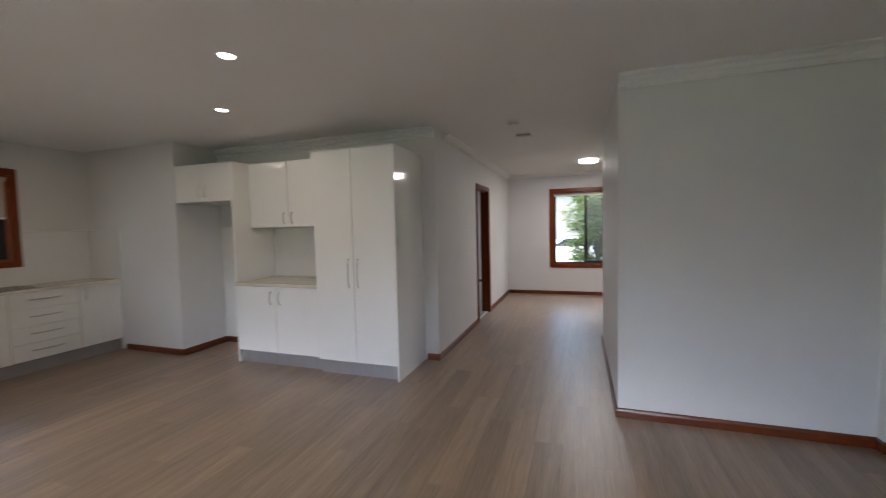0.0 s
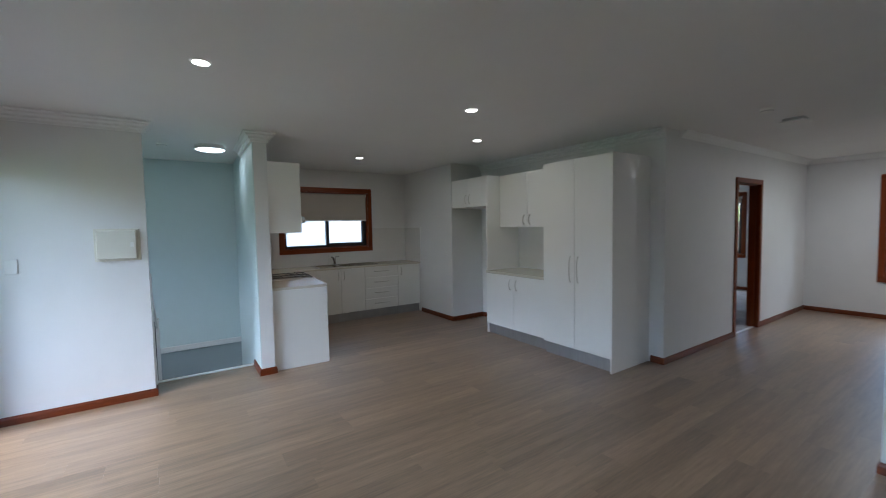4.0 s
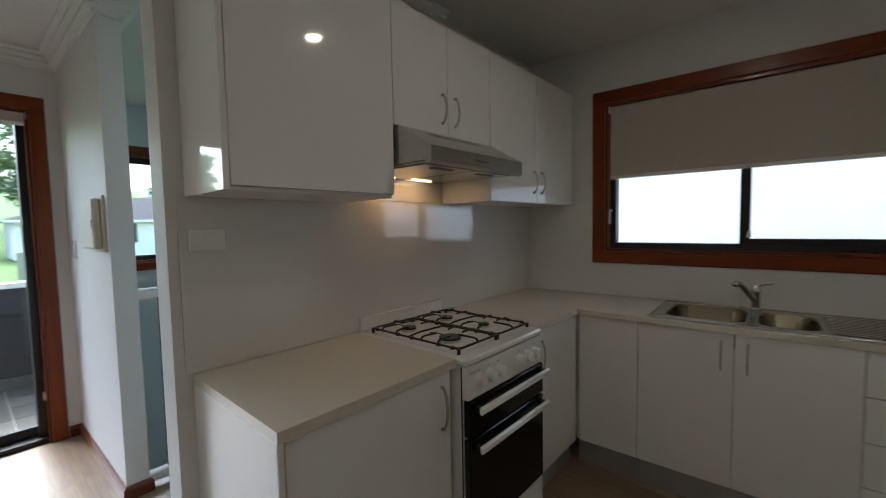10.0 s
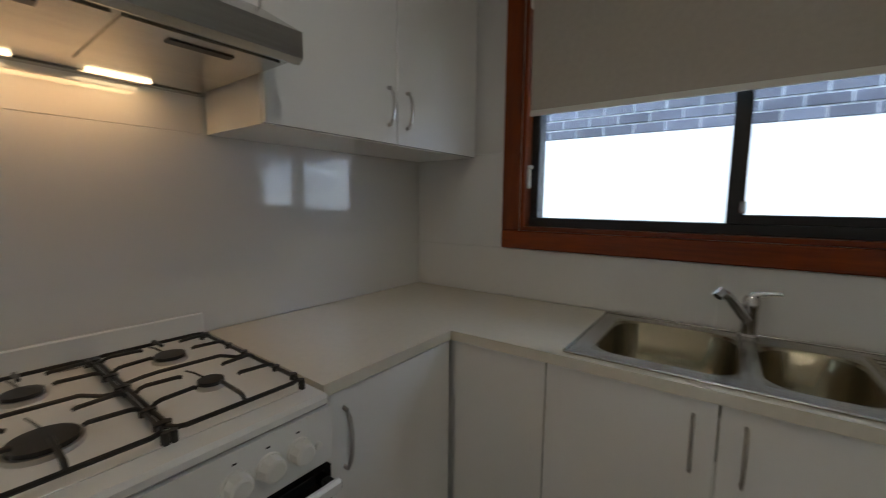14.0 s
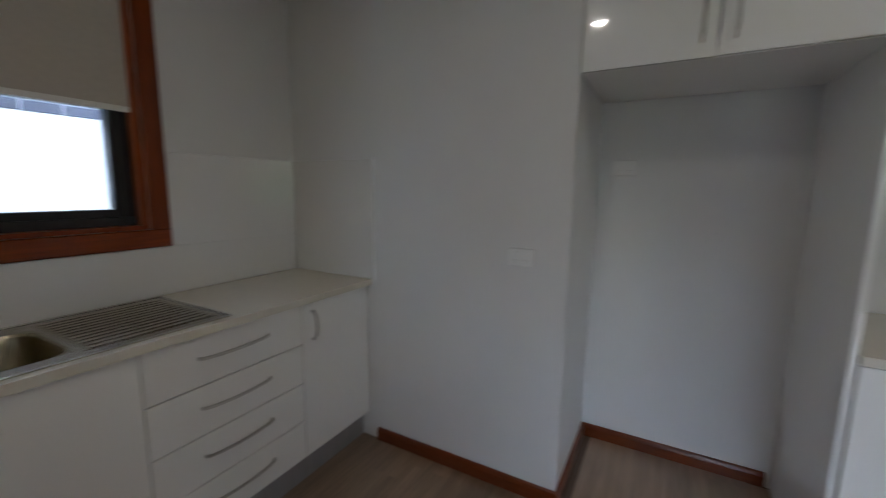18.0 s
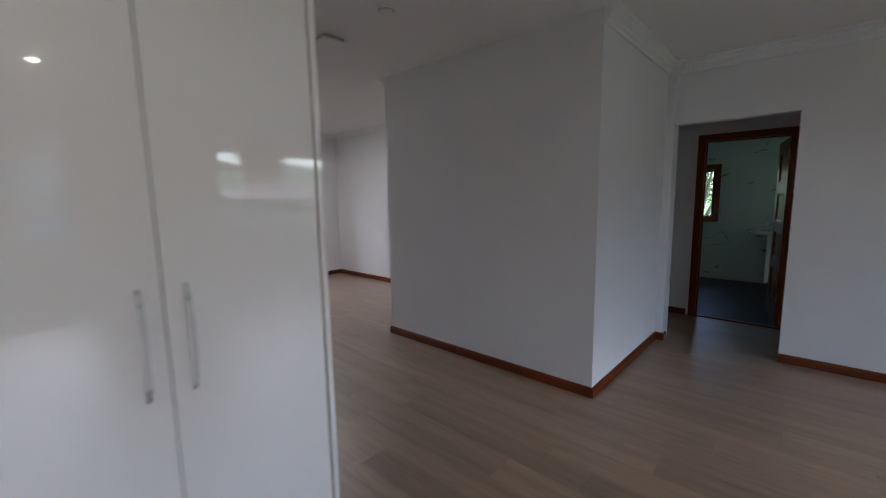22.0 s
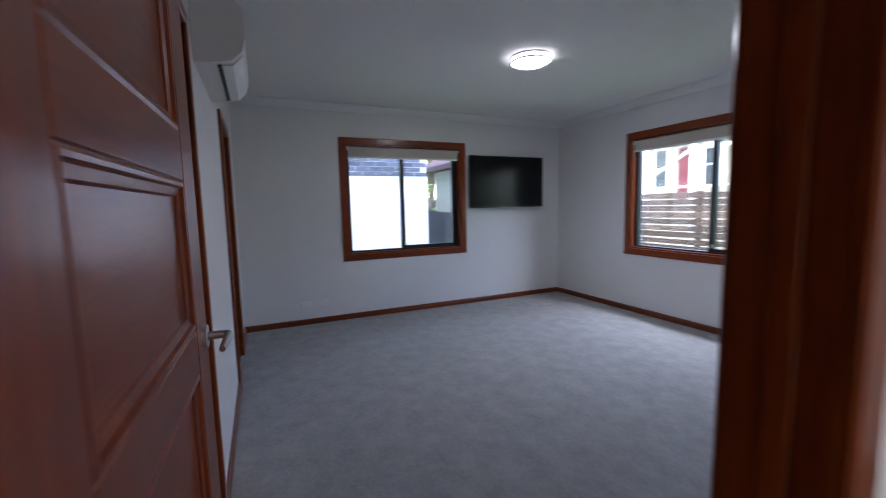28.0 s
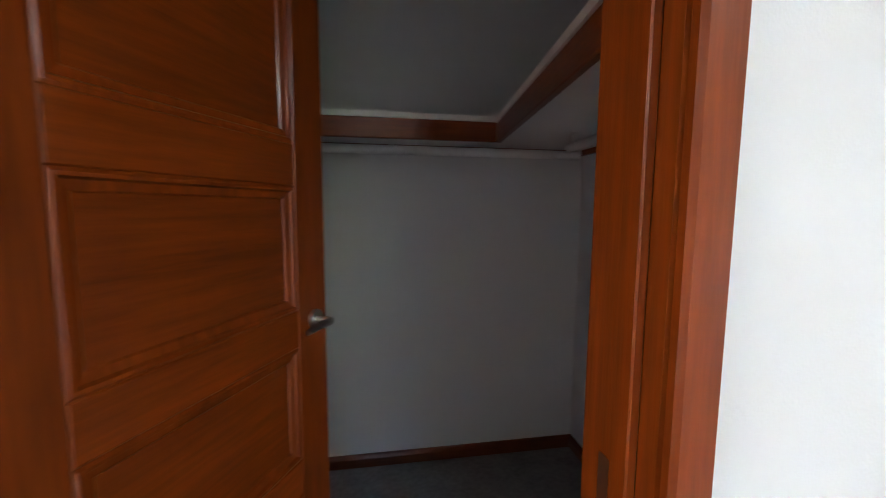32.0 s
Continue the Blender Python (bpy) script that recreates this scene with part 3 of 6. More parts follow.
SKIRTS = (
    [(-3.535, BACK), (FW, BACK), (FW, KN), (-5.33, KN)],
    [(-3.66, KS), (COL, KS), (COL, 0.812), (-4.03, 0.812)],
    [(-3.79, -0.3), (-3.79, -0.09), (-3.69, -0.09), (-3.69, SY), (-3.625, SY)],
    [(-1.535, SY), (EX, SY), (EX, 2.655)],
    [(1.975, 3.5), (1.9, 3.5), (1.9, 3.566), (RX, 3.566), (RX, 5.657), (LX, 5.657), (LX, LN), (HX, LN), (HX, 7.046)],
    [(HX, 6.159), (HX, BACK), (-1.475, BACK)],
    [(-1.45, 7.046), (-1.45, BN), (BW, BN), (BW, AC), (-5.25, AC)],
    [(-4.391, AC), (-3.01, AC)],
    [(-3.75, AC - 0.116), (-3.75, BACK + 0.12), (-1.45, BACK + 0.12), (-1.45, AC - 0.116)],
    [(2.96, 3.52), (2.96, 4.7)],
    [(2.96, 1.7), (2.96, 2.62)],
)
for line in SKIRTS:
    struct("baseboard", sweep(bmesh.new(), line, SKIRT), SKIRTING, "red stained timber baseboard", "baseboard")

# ---- windows and doors in the walls ----


def wbox(w, u0, u1, d0, d1, z0, z1, bev=0.0):
    """A box in a wall's own frame: u along it, d outwards from its room face."""
    axis, pos, out = w
    a, b = pos + out * d0, pos + out * d1
    return bx(a, b, u0, u1, z0, z1, bev=bev) if axis == "x" else bx(u0, u1, a, b, z0, z1, bev=bev)


def wpoint(w, u, d, z):
    axis, pos, out = w
    return (pos + out * d, u, z) if axis == "x" else (u, pos + out * d, z)


def timber(w):
    return CEDAR_Y if w[0] == "x" else CEDAR_H


def window(number, w, u0, u1, z0, z1, split, screen_side, label, case=0.075, sill=0.0175, latch=0):
    """A black aluminium sliding window in a red timber casing."""
    t = thing("window_%d" % number, wpoint(w, (u0 + u1) / 2, 0, z0), label, "window", "", "structure")
    long = timber(w)
    part("casing_head", wbox(w, u0, u1, -0.02, 0.0, z1 - case, z1, 0.004), long, t)
    part("casing_sill", wbox(w, u0, u1, -0.022, 0.0, z0, z0 + case, 0.004), long, t)
    part("casing_side", wbox(w, u0, u0 + case, -0.02, 0.0, z0 + case, z1 - case, 0.004), CEDAR, t)
    part("casing_side", wbox(w, u1 - case, u1, -0.02, 0.0, z0 + case, z1 - case, 0.004), CEDAR, t)
    a, b, c, d = u0 + case, u1 - case, z0 + case, z1 - case
    k = 0.018
    part("reveal", wbox(w, a, b, 0.0, 0.1, d - k, d), long, t)
    part("reveal", wbox(w, a, b, 0.0, 0.1, c, c + k), long, t)
    part("reveal", wbox(w, a, a + k, 0.0, 0.1, c + k, d - k), CEDAR, t)
    part("reveal", wbox(w, b - k, b, 0.0, 0.1, c + k, d - k), CEDAR, t)
    a, b, c, d = a + k, b - k, c + k, d - k
    f = 0.035
    part("frame_head", wbox(w, a, b, 0.06, 0.13, d - f, d, 0.002), BLACK_AL, t)
    part("frame_sill", wbox(w, a, b, 0.055, 0.13, c, c + sill, 0.002), BLACK_AL, t)
    part("frame_side", wbox(w, a, a + f, 0.06, 0.13, c + sill, d - f, 0.002), BLACK_AL, t)
    part("frame_side", wbox(w, b - f, b, 0.06, 0.13, c + sill, d - f, 0.002), BLACK_AL, t)
    part("mullion", wbox(w, split - 0.024, split + 0.024, 0.062, 0.125, c + sill, d - f, 0.002), BLACK_AL, t)
    for q0, q1, dep in ((a + f, split - 0.024, 0.085), (split + 0.024, b - f, 0.105)):
        pane = part("pane", wbox(w, q0, q1, dep, dep + 0.005, c + sill, d - f), GLASS, t)
        pane.visible_shadow = False
    e0, e1, g0, g1 = split + 0.024, b - f, c + sill, d - f
    sash = part("sliding_sash", wbox(w, e1 - 0.032, e1, 0.07, 0.12, g0, g1, 0.002), BLACK_AL, t)
    part("bottom_rail", wbox(w, e0, e1 - 0.032, 0.07, 0.12, g0, g0 + 0.03, 0.002), BLACK_AL, sash)
    part("top_rail", wbox(w, e0, e1 - 0.032, 0.07, 0.12, g1 - 0.02, g1, 0.002), BLACK_AL, sash)
    part("sash_latch", wbox(w, e0 - 0.014, e0 + 0.004, 0.05, 0.062, g0 + 0.035, g0 + 0.075, 0.003), CHROME, sash)
    if screen_side:
        q0, q1 = (a + f, split - 0.024) if screen_side < 0 else (split + 0.024, b - f)
        scr = part("insect_screen", wbox(w, q0, q1, 0.126, 0.128, c + sill, d - f), SCREEN, t, "fine grey insect screen")
        scr.visible_shadow = False
    if latch:
        lu = a - 0.002 if latch < 0 else b + 0.002
        part("blind_chain_cleat", wbox(w, lu - 0.008, lu + 0.012, 0.02, 0.045, c + 0.16, c + 0.24, 0.004), PLASTIC, t)
        part("blind_chain_cleat", wbox(w, lu - 0.006, lu + 0.022, 0.024, 0.04, c + 0.24, c + 0.256, 0.003), PLASTIC, t)
    return a, b, c, d


def blind(w, a, b, top, bottom, label, depth=0.02):
    t = thing("roller_blind", wpoint(w, (a + b) / 2, depth + 0.02, bottom), label, "blind")
    bm = bmesh.new()
    axis = "y" if w[0] == "x" else "x"
    cyl(bm, wpoint(w, a + 0.012, depth + 0.02, top - 0.024), 0.02, b - a - 0.024, axis, 20)
    part("roller", bm, BLIND, t, smooth=True)
    part("fabric", wbox(w, a + 0.015, b - 0.015, depth, depth + 0.002, bottom + 0.02, top - 0.024), BLIND, t)
    part("bottom_bar", wbox(w, a + 0.015, b - 0.015, depth - 0.004, depth + 0.006, bottom, bottom + 0.022, 0.002), PLASTIC, t)
    for q in (a + 0.001, b - 0.012):
        part("bracket", wbox(w, q, q + 0.011, depth, depth + 0.045, top - 0.05, top - 0.002, 0.002), PLASTIC, t)
    return t


W_KIT, W_LOUNGE, W_BED, W_BEDN = ("x", KW, -1), ("y", LN, 1), ("x", BW, -1), ("y", BN, 1)
W_STAIR, W_BALC, W_BATH = ("y", -2.1, -1), ("y", SY, -1), ("x", 5.5, 1)
fr = window(1, W_KIT, 1.513, 3.12, 1.113, 2.22, 2.326, 0, "sliding kitchen window with black frame in red timber casing", sill=0.036, latch=-1)
blind(W_KIT, fr[0], fr[1], fr[3], 1.655, "half lowered beige roller blind in the kitchen window", 0.0)
fr = window(2, W_LOUNGE, -0.48, 1.12, 0.56, 2.19, 0.235, 1, "sliding lounge window with black frame in red timber casing")
blind(W_LOUNGE, fr[0], fr[1], fr[3], fr[3] - 0.06, "rolled up white roller blind in the lounge window", 0.02)
fr = window(3, W_BED, 7.302, 8.953, 0.71, 2.16, 8.09, 0, "sliding bedroom window with black frame in red timber casing")
blind(W_BED, fr[0], fr[1], fr[3], fr[3] - 0.14, "mostly raised beige roller blind in the bedroom window", 0.0)
fr = window(4, W_BEDN, -4.702, -2.7, 0.71, 2.16, -3.7, 0, "wide sliding bedroom window with black frame in red timber casing")
blind(W_BEDN, fr[0], fr[1], fr[3], fr[3] - 0.14, "mostly raised beige roller blind in the wide bedroom window", 0.0)
window(5, W_STAIR, -5.3, -4.08, 1.01, 2.155, -4.5, 0, "stairwell window with black frame in dark red timber casing")
window(6, W_BALC, -0.235, 1.695, 0.775, 2.195, 0.73, 0, "sliding living room window with black frame in red timber casing")
window(7, W_BATH, 3.625, 4.325, 0.92, 1.83, 3.965, 0, "small bathroom window with dark frame", case=0.06)

# balcony sliding door
t = thing("door_1", (-2.6, SY, 0), "black framed glass sliding balcony door in red timber casing", "door", "", "structure")
part("casing_head", bx(-3.62, -1.545, SY, SY + 0.02, 2.16, 2.235, bev=0.004), CEDAR_H, t)
for q in (-3.62, -1.62):
    part("casing_side", bx(q, q + 0.075, SY, SY + 0.02, 0, 2.16, bev=0.004), CEDAR, t)
part("reveal", bx(-3.545, -1.62, SY - 0.1, SY, 2.142, 2.16), CEDAR_H, t)
for q in (-3.545, -1.638):
    part("reveal", bx(q, q + 0.018, SY - 0.1, SY, 0, 2.142), CEDAR, t)
part("frame_head", bx(-3.527, -1.638, SY - 0.17, SY - 0.07, 2.09, 2.142, bev=0.002), BLACK_AL, t)
part("frame_sill", bx(-3.527, -1.638, SY - 0.17, SY - 0.02, 0.0, 0.03, bev=0.002), BLACK_AL, t)
for q in (-3.527, -1.678):
    part("frame_side", bx(q, q + 0.04, SY - 0.17, SY - 0.07, 0.03, 2.09, bev=0.002), BLACK_AL, t)
for q in (-2.62, -2.56):
    part("stile", bx(q, q + 0.05, SY - 0.165 + (0.05 if q > -2.6 else 0), SY - 0.125 + (0.05 if q > -2.6 else 0), 0.03, 2.09, bev=0.002), BLACK_AL, t)
for q0, q1, d in ((-3.5, -2.62, 0.145), (-2.51, -1.678, 0.095)):
    pane = part("pane", bx(q0, q1, SY - d - 0.006, SY - d, 0.05, 2.09), GLASS, t)
    pane.visible_shadow = False
    part("bottom_rail", bx(q0, q1, SY - d - 0.02, SY - d + 0.02, 0.03, 0.09, bev=0.002), BLACK_AL, t)
part("lock", bx(-3.545, -3.515, SY - 0.07, SY - 0.03, 0.28, 0.34, bev=0.004), CHROME, t)
blind(W_BALC, -3.54, -1.64, 2.142, 2.05, "rolled up pale roller blind over the balcony door", 0.0)


def doorway(number, w, u0, u1, top, thick, label, both=True, case=0.065, stop=0.6):
    """A red timber door frame with casings on both faces; u0, u1 and top bound the hole in the wall."""
    t = thing("door_%d" % number, wpoint(w, (u0 + u1) / 2, thick / 2, 0), label, "door frame", "", "structure")
    long = timber(w)
    k = 0.022
    part("jamb", wbox(w, u0, u0 + k, -0.003, thick + 0.003, 0, top), CEDAR, t)
    part("jamb", wbox(w, u1 - k, u1, -0.003, thick + 0.003, 0, top), CEDAR, t)
    part("head_jamb", wbox(w, u0 + k, u1 - k, -0.003, thick + 0.003, top - k, top), long, t)
    part("door_stop", wbox(w, u0 + k, u0 + k + 0.012, thick * stop - 0.03, thick * stop, 0, top - k, 0.002), CEDAR, t)
    part("door_stop", wbox(w, u1 - k - 0.012, u1 - k, thick * stop - 0.03, thick * stop, 0, top - k, 0.002), CEDAR, t)
    part("door_stop", wbox(w, u0 + k, u1 - k, thick * stop - 0.03, thick * stop, top - k - 0.012, top - k, 0.002), long, t)
    for d0, d1 in (((-0.019, 0.0), (thick, thick + 0.019)) if both else ((-0.019, 0.0),)):
        for q0, q1 in ((u0 - case + 0.018, u0 + 0.018), (u1 - 0.018, u1 + case - 0.018)):
            part("casing_side", wbox(w, q0, q1, d0, d1, 0, top - 0.018, 0.005), CEDAR, t)
        part("casing_head", wbox(w, u0 - case + 0.018, u1 + case - 0.018, d0, d1, top - 0.018, top + case - 0.018, 0.005), long, t)
    return t


W_HALL, W_BSOUTH, W_BATHDOOR = ("x", HX, -1), ("y", AC, -1), ("x", 2.96, 1)
doorway(2, W_HALL, 6.207, 6.998, 2.05, 0.11, "red stained timber bedroom door frame")
t = doorway(3, W_BSOUTH, -2.952, -2.13, 2.05, 0.115, "red stained timber closet door frame", stop=0.45, case=0.046)
part("strike_plate", bx(-2.9305, -2.928, AC - 0.085, AC - 0.06, 0.97, 1.05), NICKEL, t, "small metal strike plate")
doorway(4, W_BSOUTH, -5.198, -4.435, 2.0, 0.115, "red stained timber ensuite door frame")
doorway(5, W_BATHDOOR, 2.69, 3.45, 1.95, 0.1, "dark red timber bathroom door frame")


def panel_door(at, rz, wide, high, label, levers=(-1, 1), up=0.0, hz=1.015):
    """A panelled leaf hung at its origin and running along +x; the face shown is towards -y and +y alike."""
    t = thing("panel_door", at, label, "door", "", "", rz)
    th = 0.019
    st = 0.13
    part("stile", bx(0, st, -th, th, 0.012, high, bev=0.003), CEDAR, t, local=True)
    part("stile", bx(wide - st, wide, -th, th, 0.012, high, bev=0.003), CEDAR, t, local=True)
    edges = ((0.012, 0.225), (0.55 + up, 0.648 + up), (0.957 + up, 1.055 + up), (1.375 + up, 1.478 + up), (high - 0.115, high))
    for z0, z1 in edges:
        part("rail", bx(st, wide - st, -th, th, z0, z1, bev=0.003), CEDAR_H, t, local=True)
    for (_, z0), (z1, _) in zip(edges, edges[1:]):
        pn = part("panel", bx(st, wide - st, -0.004, 0.004, z0, z1), CEDAR_H, t, local=True)
        for s in (-1, 1):
            bm = bmesh.new()
            rings = []
            for g, d in ((0.0, 0.0165), (0.006, 0.0195), (0.012, 0.0185), (0.016, 0.012), (0.03, 0.0085), (0.034, 0.0042)):
                rings.append([bm.verts.new((x, s * d, z)) for x, z in
                              ((st + g, z0 + g), (wide - st - g, z0 + g), (wide - st - g, z1 - g), (st + g, z1 - g))])
            for o, i in zip(rings, rings[1:]):
                for k in range(4):
                    bm.faces.new((o[k], o[(k + 1) % 4], i[(k + 1) % 4], i[k]))
            part("bead", bm, CEDAR, pn, local=True)
    for s in levers:
        bm = cyl(bmesh.new(), (wide - 0.06, s * th if s > 0 else -th - 0.01, hz), 0.027, 0.01, "y", 28)
        rose = part("handle_rose", bm, NICKEL, t, "round satin nickel rose", smooth=True, local=True)
        pts = [(wide - 0.06, s * (th + 0.008), hz), (wide - 0.06, s * (th + 0.04), hz), (wide - 0.063, s * (th + 0.052), hz),
               (wide - 0.075, s * (th + 0.056), hz), (wide - 0.12, s * (th + 0.056), hz + 0.004), (wide - 0.165, s * (th + 0.05), hz - 0.004)]
        part("lever", tube(bmesh.new(), pts, [0.01, 0.01, 0.0105, 0.0105, 0.0095, 0.007], 12), NICKEL, rose, smooth=True, local=True)
    for z in (0.25, high - 0.22):
        part("hinge", cyl(bmesh.new(), (0.0, th + 0.004, z), 0.006, 0.09, "z", 10), NICKEL, t, local=True)
    return t


panel_door((-1.462, 6.24, 0), 178.4, 0.81, 2.02, "red stained four panel timber door standing open into the bedroom", (-1,), 0.028, 1.045)
panel_door((-2.195, 6.02, 0), 180 + 65.0, 0.775, 2.01, "red stained four panel timber closet door standing ajar")
panel_door((3.07, 2.72, 0), 9, 0.74, 1.92, "red stained timber bathroom door standing open")
# ---- kitchen ----


def bow_handle(c, along, out, length, r=0.0042, rise=0.03):
    """A bowed pull handle centred at c on a face; along and out are unit vectors."""
    c, a, o = Vector(c), Vector(along), Vector(out)
    pts = [c - a * length / 2 + o * 0.0]
    for k in range(9):
        s = -1 + k / 4
        pts.append(c + a * (length / 2) * s * 0.97 + o * (rise * (1 - 0.45 * s * s) if abs(s) < 1 else rise * 0.45))
    pts.append(c + a * length / 2)
    return tube(bmesh.new(), pts, r, 8, 1.6)


def front(parent, name, w, u0, u1, z0, z1, material, thick=0.018, gap=0.002):
    return part(name, wbox(w, u0 + gap, u1 - gap, -thick, 0, z0 + gap, z1 - gap, 0.0015), material, parent)


def pull(parent, w, u, z, upright, length=0.13, d=-0.018):
    axis, pos, out = w
    o = (-out, 0, 0) if axis == "x" else (0, -out, 0)
    a = (0, 0, 1) if upright else ((0, 1, 0) if axis == "x" else (1, 0, 0))
    c = wpoint(w, u, d, z)
    bm = bow_handle(c, a, o, length)
    return bm


def cabinet(name, w, u0, u1, z0, z1, deep, fronts, label, finish, kick=True, group="", body_top=None):
    """A cabinet carcass with fronts: (kind, u0, u1, z0, z1, handle u, handle z, upright, length)."""
    t = thing(name, wpoint(w, (u0 + u1) / 2, deep / 2, 0 if kick else z0), label, "cabinet", group)
    lo = z0 if kick else z0
    part("body", wbox(w, u0 + 0.001, u1 - 0.001, 0.0, deep, lo, body_top or z1), SATIN, t)
    if kick:
        part("kickboard", wbox(w, u0 + 0.001, u1 - 0.001, 0.03, 0.045, 0.0, lo), KICK, t)
    for kind, a, b, c, d, hu, hz, up, ln in fronts:
        f = front(t, kind, w, a, b, c, d, finish)
        if hu is not None:
            part("handle", pull(t, w, hu, hz, up, ln), NICKEL, f, "bowed satin metal handle", smooth=True)
    return t


F_W = ("x", -5.408, -1)
F_E = ("y", 1.522, -1)
Z0, Z1 = 0.145, 0.868
cabinet("base_cabinet", F_W, 1.6, 1.923, Z0, Z1, 0.5, [("door", 1.62, 1.923, Z0, Z1, None, 0, 0, 0)],
        "white satin corner base cabinet with a plain door", SATIN, group="kitchen base cabinets")
cabinet("base_cabinet", F_W, 1.923, 2.734, Z0, Z1, 0.5,
        [("door", 1.923, 2.323, Z0, Z1, 2.275, 0.76, True, 0.13), ("door", 2.323, 2.734, Z0, Z1, 2.372, 0.76, True, 0.13)],
        "white satin sink cabinet with two doors", SATIN, group="kitchen base cabinets", body_top=0.72)
hs = (Z1 - Z0) / 4
cabinet("drawer_cabinet", F_W, 2.734, 3.35, Z0, Z1, 0.5,
        [("drawer_front", 2.734, 3.35, Z0 + k * hs, Z0 + (k + 1) * hs, 3.042, Z0 + (k + 0.56) * hs, False, 0.27) for k in range(4)],
        "white satin cabinet with four drawers", SATIN, group="kitchen base cabinets")
cabinet("base_cabinet", F_W, 3.35, 3.796, Z0, Z1, 0.5, [("door", 3.35, 3.796, Z0, Z1, 3.41, 0.76, True, 0.13)],
        "white satin base cabinet against the wall", SATIN, group="kitchen base cabinets")
cabinet("base_cabinet", F_E, -4.33, -3.7, Z0, Z1, 0.56, [("door", -4.315, -3.7, Z0, Z1, -4.265, 0.745, True, 0.15)],
        "white satin end cabinet beside the stove", SATIN, group="kitchen base cabinets")
cabinet("base_cabinet", F_E, -5.42, -4.925, Z0, Z1, 0.55, [("door", -5.4, -4.925, Z0, Z1, -4.975, 0.745, True, 0.15)],
        "white satin base cabinet between stove and corner", SATIN, group="kitchen base cabinets")
t = thing("end_panel", (-3.68, 1.27, 0), "white satin panel closing the counter end", "panel")
part("panel", bx(-3.699, -3.682, 0.952, 1.54, 0.0, 0.868, bev=0.002), SATIN, t)

t = thing("corner_filler", (-5.41, 1.6, 0), "white satin corner filler between cabinet doors", "panel")
part("panel", bx(-5.48, -5.43, 1.56, 1.59, Z0, Z1), SATIN, t)

# continuous stone worktops
ctop = bmesh.new()
prism(ctop, [(-3.68, 0.9565), (-3.68, 1.548), (-4.34, 1.548), (-4.34, 0.9565)], "z", 0.87, 0.9)
t = thing("worktop", (-4.0, 1.28, 0.87), "cream speckled stone worktop on the end cabinet", "worktop")
part("slab", ctop, STONE, t)
ctop = bmesh.new()
prism(ctop, [swung(-4.915, 0.9565), swung(-4.915, 1.548), (-5.376, 1.612), (-5.376, 1.97), (-5.9235, 1.97), (-5.9235, 1.047)], "z", 0.87, 0.9)
prism(ctop, [(-5.376, 1.97), (-5.376, 2.0), (-5.44, 2.0), (-5.44, 1.97)], "z", 0.87, 0.9)
prism(ctop, [(-5.376, 2.0), (-5.376, 2.63), (-5.43, 2.63), (-5.43, 2.0)], "z", 0.87, 0.9)
prism(ctop, [(-5.86, 2.0), (-5.86, 2.63), (-5.9235, 2.63), (-5.9235, 2.0)], "z", 0.87, 0.9)
prism(ctop, [(-5.86, 1.97), (-5.86, 2.0), (-5.9235, 2.0), (-5.9235, 1.97)], "z", 0.87, 0.9)
prism(ctop, [(-5.376, 2.63), (-5.362, 3.7935), (-5.9235, 3.7935), (-5.9235, 2.63)], "z", 0.87, 0.9)
t = thing("worktop", (-5.65, 2.3, 0.87), "cream speckled stone corner worktop with an inset sink", "worktop")
part("slab", ctop, STONE, t)

# splashbacks: large gloss tiles
def splash(w, u0, u1, z0, z1, cuts, zc=()):
    t = thing("splashback", wpoint(w, (u0 + u1) / 2, 0, z0), "gloss white tile splashback", "splashback")
    us = [u0, *cuts, u1]
    zs = [z0, *zc, z1]
    for a, b in zip(us, us[1:]):
        for c, d in zip(zs, zs[1:]):
            part("tile", wbox(w, a + 0.0008, b - 0.0008, -0.006, 0, c + 0.0008, d - 0.0008, 0.001), SPLASH, t)


W_KS = ("y", KS, -1)
W_KNN = ("y", KN, 1)
splash(W_KS, -5.9255, -3.66, 0.9005, 1.5, ())
splash(W_KS, -4.94, -4.31, 1.5, 1.7, ())
splash(("x", KW, -1), 0.958, 3.7945, 0.9005, 1.11, (2.3,))
splash(("x", KW, -1), 3.125, 3.794, 1.11, 1.515, ())
splash(("x", KW, -1), 0.958, 1.51, 1.11, 1.515, ())
splash(W_KNN, -5.924, -5.35, 0.9005, 1.515, ())
t = thing("splash_trim", (-5.347, KN, 0.9), "slim white edge trim beside the tiles", "trim")
part("strip", bx(-5.349, -5.341, KN - 0.01, KN, 0.9, 1.52, bev=0.001), TRIM_W, t)

# wall cabinets
F_US = ("y", 1.268, -1)
UZ0, UZ1 = 1.5, 2.243
cabinet("wall_cabinet", F_US, -4.305, -3.704, UZ0, UZ1, 0.311, [("door", -4.305, -3.704, UZ0, UZ1, None, 0, 0, 0)],
        "gloss white wall cabinet over the counter end", GLOSS, kick=False, group="kitchen wall cabinets")
cabinet("wall_cabinet", F_US, -4.95, -4.305, 1.768, UZ1, 0.311,
        [("door", -4.6275, -4.305, 1.768, UZ1, -4.585, 1.88, True, 0.12), ("door", -4.95, -4.6275, 1.768, UZ1, -4.67, 1.88, True, 0.12)],
        "short gloss white wall cabinet above the range hood", GLOSS, kick=False, group="kitchen wall cabinets")
